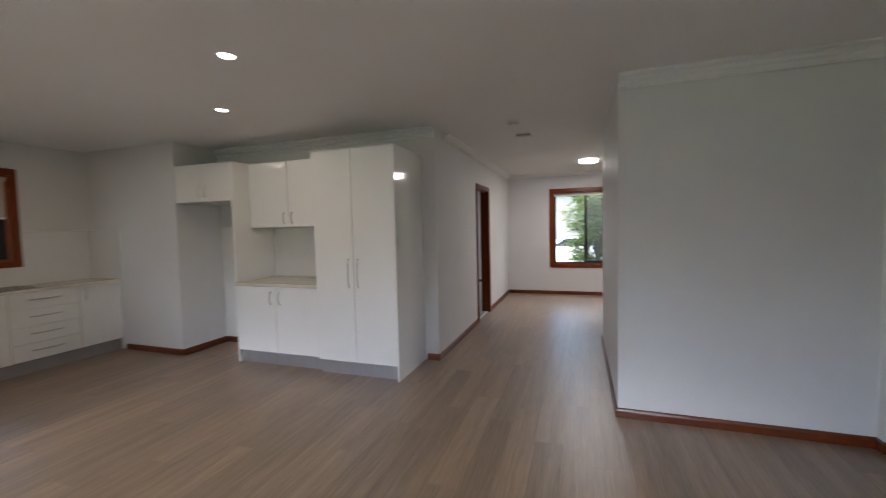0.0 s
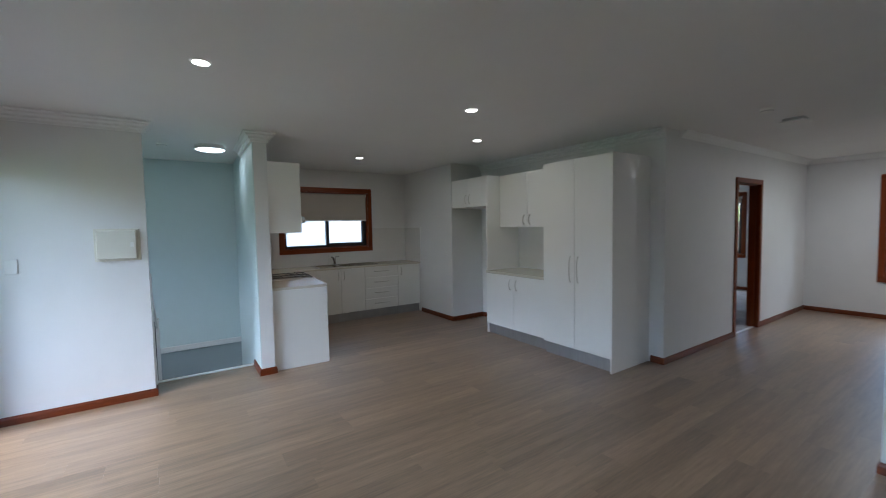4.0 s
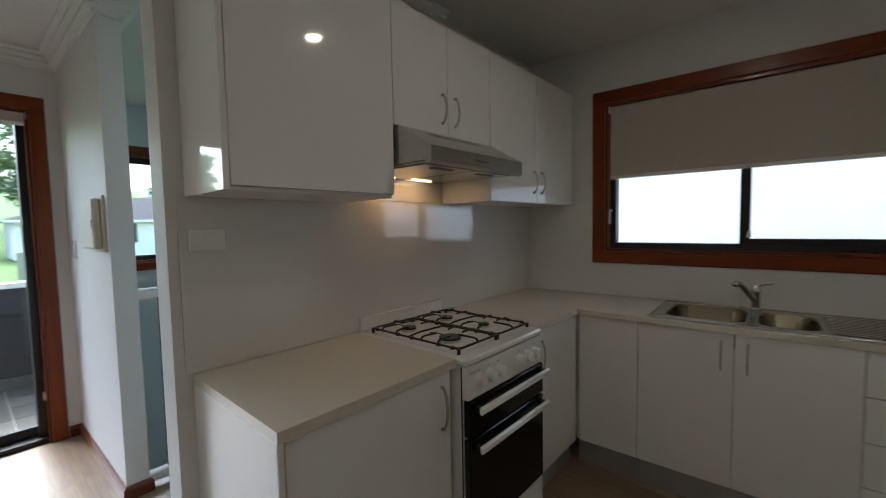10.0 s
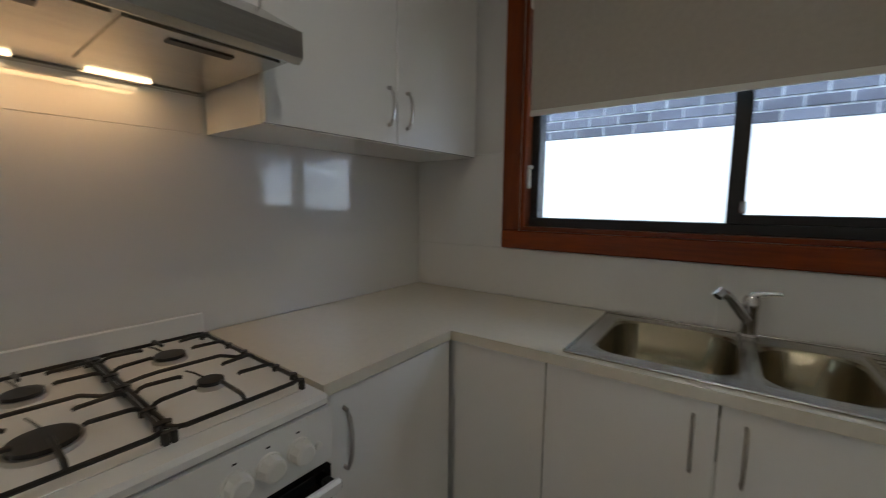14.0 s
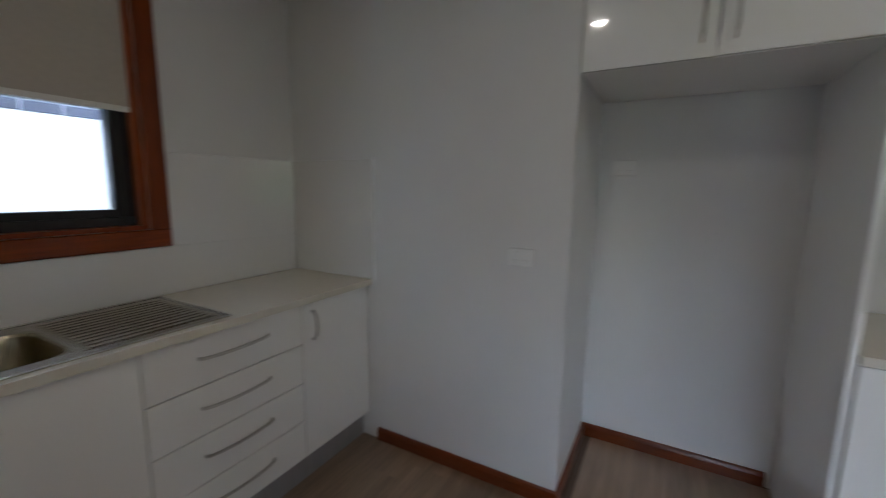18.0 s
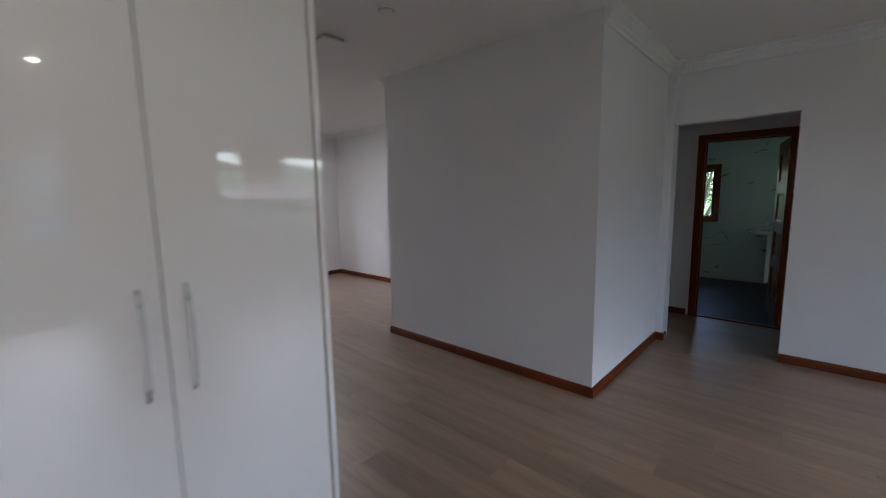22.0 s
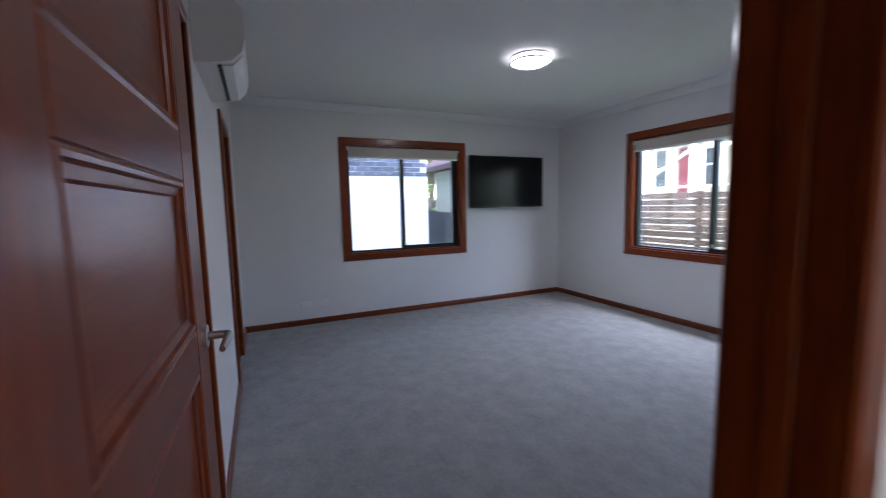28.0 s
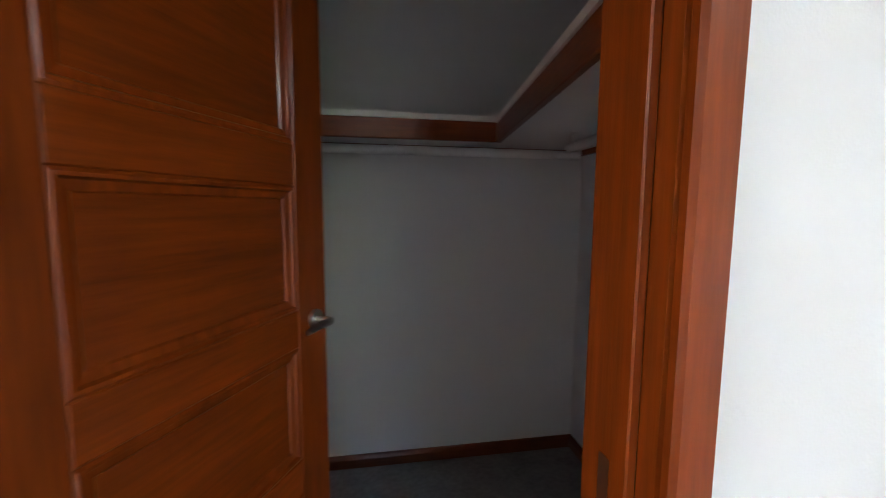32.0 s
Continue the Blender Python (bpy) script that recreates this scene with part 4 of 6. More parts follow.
cabinet("wall_cabinet", F_US, -5.922, -4.95, UZ0, UZ1, 0.311,
        [("door", -5.43, -4.95, UZ0, UZ1, -5.385, 1.62, True, 0.12), ("door", -5.922, -5.43, UZ0, UZ1, -5.475, 1.62, True, 0.12)],
        "gloss white corner wall cabinet with two doors", GLOSS, kick=False, group="kitchen wall cabinets")
t = thing("cabinet_end_panel", (-3.694, 1.12, 1.49), "gloss white side panel of the wall cabinet", "panel")
part("panel", bx(-3.703, -3.685, 0.957, 1.287, 1.488, 2.246, bev=0.0015), GLOSS, t)
part("under_panel", bx(-4.304, -3.704, 0.957, 1.269, 1.489, 1.499, bev=0.001), SATIN, t)

# range hood
t = thing("range_hood", (-4.62, 1.2, 1.598), "slimline stainless steel range hood with lit lamps", "range hood")
prof = [(0.957, 1.765), (1.3, 1.765), (1.47, 1.668), (1.47, 1.613), (1.455, 1.603), (1.44, 1.606), (1.44, 1.618), (0.985, 1.618), (0.985, 1.606),
        (0.957, 1.606)]
part("canopy", prism(bmesh.new(), prof, "x", -4.942, -4.316), STEEL, t)
part("underside", bx(-4.93, -4.325, 0.99, 1.435, 1.61, 1.617), STEEL, t)
for a, b in ((-4.915, -4.635), (-4.62, -4.34)):
    f = part("filter", bx(a, b, 1.08, 1.425, 1.605, 1.61, bev=0.001), STEEL, t, "brushed metal grease filter")
    part("filter_latch", bx((a + b) / 2 - 0.06, (a + b) / 2 + 0.06, 1.36, 1.385, 1.6025, 1.6045), BLACK, f)
for a in (-4.8, -4.55):
    part("lamp", bx(a, a + 0.13, 1.0, 1.018, 1.604, 1.6095, bev=0.002), LAMP_HOOD, t, "warm lit hood lamp")
n = Vector((0, 0.097, 0.17)).normalized()
for k in range(24):
    x = -4.79 + k * 0.0145
    c = Vector((x, 1.335, 1.745))
    bm = bmesh.new()
    d = Vector((0, 0.17, -0.097)).normalized()
    v = [c + n * 0.0015 + d * q + Vector((p, 0, 0)) for q, p in ((-0.012, 0), (-0.012, 0.008), (0.012, 0.008), (0.012, 0))]
    bm.faces.new([bm.verts.new(q) for q in v])
    part("vent_slot", bm, BLACK, t)
for k in range(5):
    part("button", cyl(bmesh.new(), (-4.588 - k * 0.0195, 1.468, 1.642), 0.0062, 0.009, "y", 14), CHROME, t, smooth=True)
hl = bpy.data.lights.new("hood_glow", "AREA")
hl.shape, hl.size, hl.size_y, hl.energy, hl.color = "RECTANGLE", 0.36, 0.05, 0.06, (1.0, 0.56, 0.24)
hob = new("hood_glow", hl)
hob.matrix_world = pose(-4.61, 1.03, 1.598)

# gas stove
SX0, SX1, SYF = -4.9, -4.348, 1.586
t = thing("gas_stove", (-4.6, 1.3, 0), "white freestanding gas stove with black oven doors", "stove")
part("body", bx(SX0, SX1, 0.97, SYF - 0.02, 0.09, 0.872, bev=0.004), WHITE_EN, t)
top = part("hob", bx(SX0 - 0.002, SX1 + 0.002, 0.97, SYF + 0.004, 0.874, 0.902, bev=0.008), WHITE_EN, t)
part("hob_well", bx(SX0 + 0.03, SX1 - 0.03, 1.03, SYF - 0.05, 0.9025, 0.905, bev=0.001), WHITE_EN, top)
part("splash_lip", bx(SX0, SX1, 0.968, 0.984, 0.902, 0.97, bev=0.004), WHITE_EN, t)
for k in range(14):
    part("vent_slot", bx(SX1 - 0.22 - k * 0.006, SX1 - 0.223 - k * 0.006, 0.99, 1.018, 0.9025, 0.9045), BLACK, top)
part("control_panel", prism(bmesh.new(), [(SYF - 0.02, 0.872), (SYF + 0.003, 0.872), (SYF + 0.008, 0.755), (SYF - 0.02, 0.755)], "x", SX0, SX1), WHITE_EN, t)
for k, u in enumerate((-4.418, -4.48, -4.542, -4.698, -4.76, -4.822)):
    bm = bmesh.new()
    cyl(bm, (u, SYF + 0.004, 0.812), 0.0265, 0.007, "y", 28, 0.0255)
    cyl(bm, (u, SYF + 0.011, 0.812), 0.0245, 0.02, "y", 10, 0.0215)
    cyl(bm, (u, SYF + 0.031, 0.812), 0.0215, 0.003, "y", 10, 0.017)
    part("knob", bm, PLASTIC, t, "ivory control knob", smooth=True)
    part("knob_mark", bx(u - 0.004, u + 0.004, SYF + 0.0046, SYF + 0.0056, 0.848, 0.851), BLACK, t)
part("badge", bx(-4.403, -4.363, SYF + 0.0045, SYF + 0.0058, 0.846, 0.852), NICKEL, t)
for z0, z1, nm in ((0.612, 0.748, "grill_door"), (0.22, 0.604, "oven_door")):
    d = part(nm, bx(SX0 + 0.004, SX1 - 0.004, SYF - 0.018, SYF + 0.012, z0, z1, bev=0.004), BLACK_GLASS, t, "black glass door")
    part("handle", bx(SX0 + 0.004, SX1 - 0.028, SYF + 0.032, SYF + 0.05, z1 - 0.048, z1 - 0.018, bev=0.007), WHITE_EN, d, "white bar handle")
    for u in (SX0 + 0.012, SX1 - 0.056):
        part("handle_post", bx(u, u + 0.02, SYF + 0.01, SYF + 0.036, z1 - 0.043, z1 - 0.023, bev=0.002), BLACK, d, "dark end bracket")
# black strip laid along the gap to draw its line of shade
part("side_seam", bx(SX1 - 0.0005, SX1 + 0.0015, SYF - 0.024, SYF - 0.019, 0.1, 0.872), BLACK, t)
part("igniter_button", cyl(bmesh.new(), (-4.372, SYF + 0.006, 0.776), 0.009, 0.008, "y", 16, 0.0075), PLASTIC, t, "small ivory igniter button", smooth=True)
part("igniter_button", cyl(bmesh.new(), (-4.866, SYF + 0.005, 0.8), 0.009, 0.008, "y", 16, 0.0075), PLASTIC, t, "small ivory lamp button", smooth=True)
part("lower_drawer", bx(SX0 + 0.004, SX1 - 0.004, SYF - 0.018, SYF + 0.01, 0.095, 0.212, bev=0.004), WHITE_EN, t)
part("energy_label", bx(SX1 - 0.075, SX1 - 0.03, SYF + 0.0125, SYF + 0.0135, 0.24, 0.3), PLASTIC, t)
for u in (SX0 + 0.04, SX1 - 0.04):
    for y in (1.02, SYF - 0.08):
        part("foot", cyl(bmesh.new(), (u, y, 0.0), 0.018, 0.09, "z", 14), BLACK, t)
for u, y, r in ((-4.493, 1.39, 0.052), (-4.498, 1.14, 0.037), (-4.756, 1.14, 0.038), (-4.756, 1.37, 0.029)):
    b = part("burner", cyl(bmesh.new(), (u, y, 0.904), r, 0.01, "z", 28), NICKEL, t, smooth=True)
    part("burner_cap", cyl(bmesh.new(), (u, y, 0.914), r * 0.88, 0.008, "z", 28), BLACK, b, smooth=True)
for a, b in ((-4.872, -4.63), (-4.618, -4.376)):
    bm = bmesh.new()
    zt = 0.924
    y0, y1 = 1.035, SYF - 0.055
    c = 0.02
    ring = [(a + c, y0), (b - c, y0), (b - c * 0.3, y0 + c * 0.3), (b, y0 + c), (b, y1 - c), (b - c * 0.3, y1 - c * 0.3), (b - c, y1),
            (a + c, y1), (a + c * 0.3, y1 - c * 0.3), (a, y1 - c), (a, y0 + c), (a + c * 0.3, y0 + c * 0.3), (a + c, y0)]
    tube(bm, [(x, y, zt) for x, y in ring], 0.0047, 8)
    mid = (y0 + y1) / 2
    lift = zt + 0.012
    wave = [(a, mid + 0.02, zt), (a + 0.03, mid + 0.02, zt + 0.004), (a + 0.06, mid + 0.004, lift), (b - 0.06, mid - 0.004, lift),
            (b - 0.03, mid - 0.02, zt + 0.004), (b, mid - 0.02, zt)]
    tube(bm, wave, 0.0044, 8)
    for y in (1.14, 1.38):
        for s, e in ((a, 1), (b, -1)):
            for o in (-0.045, 0.045):
                tube(bm, [(s, y + o, zt), (s + e * 0.008, y + o, lift - 0.003), (s + e * 0.018, y + o, lift), (s + e * 0.075, y + o * 0.85, lift),
                          (s + e * 0.08, y + o * 0.85, lift - 0.003)], 0.0044, 8)
    for y, e, tip in ((y0, 1, 0.07), (y1, -1, 0.1)):
        tube(bm, [((a + b) / 2, y, zt), ((a + b) / 2, y + e * 0.008, lift - 0.003), ((a + b) / 2, y + e * 0.02, lift), ((a + b) / 2, y + e * tip, lift)], 0.0044, 8)
    for x in (a, b):
        for y in (y0 + 0.03, 1.2, mid, 1.43, y1 - 0.03):
            cyl(bm, (x, y, zt - 0.006), 0.0085, 0.012, "z", 8)
    for x in (a, b):
        for y in (y0, y1):
            cyl(bm, (x, y, 0.9035), 0.007, 0.022, "z", 8)
    part("trivet", bm, BLACK, t, "black cast iron pan support", smooth=True)
    for y in (1.14, 1.38):
        part("spark_wire", tube(bmesh.new(), [((a + b) / 2 + 0.012, y - 0.095, 0.922), ((a + b) / 2 + 0.008, y - 0.06, 0.926), ((a + b) / 2, y - 0.03, 0.921)], 0.0022, 6), BLACK, t)


# the whole south run follows its wall, which is not square to the window wall
RUN = {"base_cabinet", "end_panel", "worktop", "splashback", "wall_cabinet", "cabinet_end_panel", "range_hood", "gas_stove", "hood_glow"}
for ob in list(scene.collection.all_objects):
    if ob.parent is None and ob.name.split(".")[0] in RUN and ob.location.y < 1.4 and ob.location.x > -5.55:
        ob.matrix_world = SWING @ ob.matrix_basis

# sink and tap
t = thing("kitchen_sink", (-5.64, 2.5, 0.9), "stainless steel double bowl sink with ribbed drainer", "sink")
rim = bmesh.new()
SXA, SXB, SYA, SYB = -5.89, -5.405, 1.965, 3.04
bowls = ((-5.83, -5.465, 2.02, 2.36), (-5.80, -5.465, 2.4, 2.62))


def rounded(x0, x1, y0, y1, r, n=6):
    out = []
    for cx, cy, a0 in ((x1 - r, y1 - r, 0), (x0 + r, y1 - r, 90), (x0 + r, y0 + r, 180), (x1 - r, y0 + r, 270)):
        for k in range(n + 1):
            a = radians(a0 + 90 * k / n)
            out.append((cx + r * math.cos(a), cy + r * math.sin(a)))
    return out


for (x0, x1, y0, y1) in ((SXA, SXB, SYA, 2.02), (SXA, -5.83, 2.02, 2.62), (-5.465, SXB, 2.02, 2.62), (-5.83, -5.465, 2.36, 2.4),
                         (-5.83, -5.80, 2.4, 2.62), (SXA, SXB, 2.62, SYB)):
    box(rim, x0, x1, y0, y1, 0.9005, 0.9035)
part("rim", rim, SINK, t)
edge = bmesh.new()
for p, q in (((SXA, SYA), (SXB, SYA)), ((SXB, SYA), (SXB, SYB)), ((SXB, SYB), (SXA, SYB)), ((SXA, SYB), (SXA, SYA))):
    tube(edge, [(*p, 0.9045), (*q, 0.9045)], 0.0035, 8)
part("rolled_edge", edge, STEEL, t, smooth=True)
for x0, x1, y0, y1 in bowls:
    bm = bmesh.new()
    levels = ((0.0, 0.9036, 0.07), (0.006, 0.896, 0.07), (0.014, 0.8, 0.075), (0.03, 0.765, 0.07), (0.075, 0.758, 0.05))
    rings = []
    for inset, z, r in levels:
        rings.append([bm.verts.new((x, y, z)) for x, y in rounded(x0 + inset, x1 - inset, y0 + inset, y1 - inset, r)])
    for p, q in zip(rings, rings[1:]):
        for k in range(len(p)):
            bm.faces.new((p[k], q[k], q[(k + 1) % len(p)], p[(k + 1) % len(p)]))
    bm.faces.new(rings[-1])
    corner = [bm.verts.new((x, y, 0.9036)) for x, y in ((x1, y1), (x0, y1), (x0, y0), (x1, y0))]
    for k in range(4):
        for j in range(6):
            bm.faces.new((corner[k], rings[0][k * 7 + j], rings[0][k * 7 + j + 1]))
    bowl = part("bowl", bm, BOWL, t, smooth=True)
    part("drain", cyl(bmesh.new(), ((x0 + x1) / 2, (y0 + y1) / 2, 0.7585), 0.035, 0.004, "z", 24), CHROME, bowl, smooth=True)
part("drainer", bx(-5.845, -5.45, 2.635, 3.02, 0.9036, 0.9044), BOWL, t, "ribbed draining board toned darker for the blind's reflection")
for k in range(12):
    x = -5.835 + k * 0.0335
    part("drainer_rib", tube(bmesh.new(), [(x, 2.65, 0.9035), (x, 2.665, 0.9046), (x, 2.99, 0.9046), (x, 3.005, 0.9035)], 0.0042, 6), SINK, t, smooth=True)
t = thing("mixer_tap", (-5.86, 2.385, 0.9035), "chrome single lever mixer tap", "tap")
bm = bmesh.new()
lathe(bm, (-5.86, 2.385, 0.9035), [(0.027, 0), (0.027, 0.006), (0.022, 0.012), (0.021, 0.085), (0.023, 0.09), (0.023, 0.115), (0.015, 0.128), (0, 0.13)], 24)
part("body", bm, CHROME, t, smooth=True)
part("spout", tube(bmesh.new(), [(-5.86, 2.385, 0.945), (-5.825, 2.36, 0.985), (-5.77, 2.325, 1.04), (-5.745, 2.308, 1.052), (-5.735, 2.3, 1.04)],
                   [0.016, 0.0155, 0.0145, 0.015, 0.013], 14), CHROME, t, smooth=True)
part("lever", tube(bmesh.new(), [(-5.86, 2.385, 1.03), (-5.855, 2.41, 1.04), (-5.84, 2.455, 1.048)], [0.012, 0.009, 0.006], 10), CHROME, t, smooth=True)

# tall cabinets on the back wall
F_N = ("y", 3.8, 1)
F_O = ("y", 4.06, 1)
F_F = ("y", 3.826, 1)
F_P = ("y", 3.752, 1)
cabinet("base_cabinet", F_N, -3.497, -2.402, 0.145, 0.862, 0.6,
        [("door", -3.497, -2.9585, 0.145, 0.862, -3.015, 0.74, True, 0.13), ("door", -2.9585, -2.402, 0.145, 0.862, -2.9, 0.74, True, 0.13)],
        "gloss white base cabinet with two doors", GLOSS)
t = thing("fridge_side_panel", (-3.525, 4.1, 0), "white side panel between fridge recess and cabinets", "panel")
part("panel", bx(-3.517, -3.498, 3.797, BACK - 0.002, 0.0, 1.808, bev=0.0015), GLOSS, t)
part("panel", bx(-3.517, -3.498, 3.812, BACK - 0.002, 1.808, 2.236, bev=0.0015), GLOSS, t)
t = thing("worktop", (-2.96, 4.07, 0.87), "cream stone worktop in the cabinet nook", "worktop")
part("slab", bx(-3.497, -2.403, 3.774, BACK - 0.008, 0.864, 0.894, bev=0.002), STONE, t)
splash(("y", BACK, 1), -3.497, -2.403, 0.896, 1.5, ())
cabinet("wall_cabinet", F_O, -3.497, -2.402, 1.5, 2.236, 0.358,
        [("door", -3.497, -2.959, 1.5, 2.236, -3.01, 1.6, True, 0.12), ("door", -2.959, -2.402, 1.5, 2.236, -2.905, 1.6, True, 0.12)],
        "gloss white wall cabinet with two doors above the nook", GLOSS, kick=False)
cabinet("fridge_top_cabinet", F_F, -4.363, -3.518, 1.808, 2.236, 0.58,
        [("door", -4.363, -3.94, 1.806, 2.236, -3.983, 1.925, True, 0.13), ("door", -3.94, -3.518, 1.808, 2.236, -3.893, 1.925, True, 0.13)],
        "gloss white cabinet bridging the fridge recess", GLOSS, kick=False)
cabinet("pantry_cabinet", F_P, -2.4, -1.518, 0.145, 2.236, 0.66,
        [("door", -2.4, -1.959, 0.145, 2.236, -2.01, 1.03, True, 0.28), ("door", -1.959, -1.518, 0.145, 2.236, -1.908, 1.03, True, 0.28)],
        "tall gloss white pantry cabinet with two doors", GLOSS)
t = thing("pantry_end_panel", (-1.505, 4.05, 0), "gloss white end panel of the pantry", "panel")
part("panel", bx(-1.516, -1.496, 3.725, BACK - 0.002, 0.0, 2.238, bev=0.002), GLOSS, t)

# ---- stairwell ----
LAND = -0.7
for k in range(3):
    t = thing("stair_step", (-4.21 - k * 0.27, 0.34, -0.175 * (k + 1)), "grey carpeted stair step going down", "stair", "upper flight steps")
    part("tread", bx(-4.06 - (k + 1) * 0.27, -4.06 - k * 0.27, -0.1, 0.87, -0.175 * (k + 1) - 0.18, -0.175 * (k + 1), bev=0.012), CARPET_D, t)
struct("stair_landing", bx(KW, -4.91, -0.1, 0.95, LAND - 0.18, LAND), CARPET_D, "grey carpeted half landing", "landing")
for k in range(7):
    t = thing("stair_step", (-5.45, -0.23 - k * 0.26, LAND - 0.175 * (k + 1)), "grey carpeted stair step going down", "stair", "lower flight steps")
    part("tread", bx(KW, -5.05, -0.1 - (k + 1) * 0.26, -0.1 - k * 0.26, LAND - 0.175 * (k + 1) - 0.18, LAND - 0.175 * (k + 1), bev=0.012), CARPET_D, t)
struct("stair_floor_below", bx(KW, -3.69, -2.1, 0.812, -3.2, -2.9), CARPET_D, "dark carpeted floor at the stair foot", "floor")
struct("stair_edge_trim", bx(-4.085, -4.045, -0.16, 0.812, -0.03, 0.012, bev=0.004), TRIM_W, "white timber nosing at the stair edge", "trim")
struct("stair_edge_fascia", bx(-4.07, -4.06, -0.16, 0.812, -0.3, -0.03), TRIM_W, "white fascia under the landing edge", "trim")
struct("stair_wall_below", bx(-3.79, -3.69, -2.1, 0.812, -3.2, -0.2), PAINT, "white wall below the landing", "wall")
struct("stair_dado_rail", bx(KW, KW + 0.03, -2.1, 0.92, -0.175, -0.1, bev=0.004), TRIM_W, "white dado rail on the stairwell wall", "trim")
GREYW = mat("grey_lower_wall_paint", (0.36, 0.42, 0.44), 0.5, grain=0.03, scale=3)
struct("stair_dado_wall", bx(KW, KW + 0.012, -2.1, 0.92, -3.2, -0.175), GREYW, "grey painted lower stairwell wall", "wall")
t = thing("stair_balustrade", (-4.17, -0.13, 0), "white timber balustrade with black metal balusters", "balustrade")


def newel(x, y, z0, z1):
    p = part("newel_post", bx(x - 0.04, x + 0.04, y - 0.04, y + 0.04, z0, z1 - 0.012, bev=0.004), TRIM_W, t, "white square newel post")
    part("newel_cap", bx(x - 0.041, x + 0.041, y - 0.041, y + 0.041, z1 - 0.012, z1, bev=0.005), TRIM_W, p)
    part("newel_base", bx(x - 0.043, x + 0.043, y - 0.043, y + 0.043, z0, z0 + 0.5, bev=0.003), TRIM_W, p)


def rail(a, b, wide=0.06, high=0.05):
    a, b = Vector(a), Vector(b)
    d = (b - a).normalized()
    side = d.cross(Vector((0, 0, 1))).normalized() * wide / 2
    up = side.cross(d).normalized() * high / 2
    bm = bmesh.new()
    q = [[bm.verts.new(e + s * side + u * up) for s, u in ((-1, -1), (1, -1), (1, 0.6), (0.6, 1), (-0.6, 1), (-1, 0.6))] for e in (a, b)]
    for k in range(6):
        bm.faces.new((q[0][k], q[0][(k + 1) % 6], q[1][(k + 1) % 6], q[1][k]))
    bm.faces.new(q[0])
    bm.faces.new(q[1])
    bmesh.ops.recalc_face_normals(bm, faces=bm.faces)
    return bm


newel(-4.05, -0.13, -0.25, 1.11)
newel(-5.22, -0.13, LAND - 0.2, 0.45)
newel(-5.0, -2.05, -2.4, -0.7)
part("handrail", rail((-4.09, -0.13, 1.0), (-5.18, -0.13, 0.36)), TRIM_W, t)
part("bottom_rail", rail((-4.09, -0.13, 0.04), (-5.18, -0.13, -0.6), 0.05, 0.04), TRIM_W, t)
for k in range(8):
    f = (k + 0.7) / 8.2
    x, z = -4.09 - 1.08 * f, 0.03 - 0.64 * f
    part("baluster", bx(x - 0.008, x + 0.008, -0.138, -0.122, z + 0.02, z + 0.98), BLACK_AL, t, "black metal baluster")
part("handrail", rail((-4.01, -0.13, 1.05), (-3.79, -0.13, 1.05)), TRIM_W, t)
part("bottom_rail", rail((-4.01, -0.13, 0.06), (-3.79, -0.13, 0.06), 0.05, 0.04), TRIM_W, t)
part("baluster", bx(-3.9, -3.884, -0.138, -0.122, 0.07, 1.03), BLACK_AL, t, "black metal baluster")
part("handrail", rail((-5.1, -0.17, 0.28), (-5.02, -2.05, -0.98)), TRIM_W, t)
part("bottom_rail", rail((-5.1, -0.17, -0.62), (-5.02, -2.05, -1.88), 0.05, 0.04), TRIM_W, t)
for k in range(13):
    f = (k + 0.6) / 13
    y = -0.17 - 1.88 * f
    x = -5.1 + 0.08 * f
    part("baluster", bx(x - 0.008, x + 0.008, y - 0.008, y + 0.008, -0.62 - 1.26 * f, 0.27 - 1.26 * f), BLACK_AL, t, "black metal baluster")

# ---- wall and ceiling fittings ----
t = thing("meter_box", (-3.69, -0.34, 1.42), "cream plastic switchboard box on the wall beside the stairs", "switchboard")
part("surround", bx(-3.69, -3.678, -0.462, -0.14, 1.276, 1.562, bev=0.003), CREAM_PL, t)
part("cover", bx(-3.678, -3.642, -0.447, -0.165, 1.292, 1.548, bev=0.008), CREAM_PL, t, "hinged cream cover")
part("finger_latch", bx(-3.642, -3.638, -0.21, -0.185, 1.4, 1.44, bev=0.002), PLASTIC, t)


SLOT = mat("socket_slot", (0.5, 0.49, 0.47), 0.6)
FACE = mat("gloss_socket_plastic", (0.82, 0.82, 0.81), 0.2, coat=0.3)


def switch(w, u, z, wide, high, keys, label):
    t = thing("wall_socket" if keys > 1 else "light_switch", wpoint(w, u, 0, z), label, "socket" if keys > 1 else "switch")
    part("plate", wbox(w, u - wide / 2, u + wide / 2, -0.011, 0, z - high / 2, z + high / 2, 0.003), FACE, t)
    for k in range(keys):
        c = u + (k - (keys - 1) / 2) * wide / max(keys, 1) * 0.8
        part("rocker", wbox(w, c - 0.008, c + 0.008, -0.014, -0.011, z + 0.008, z + 0.026, 0.001), FACE, t)
        if keys > 1:
            for o, tall in ((-0.007, 0.006), (0.007, 0.006), (0.0, 0.005)):
                zo = z - 0.012 - (0.009 if o == 0 else 0)
                part("pin_slot", wbox(w, c + o - 0.0015, c + o + 0.0015, -0.0115, -0.011, zo - tall / 2, zo + tall / 2), SLOT, t)


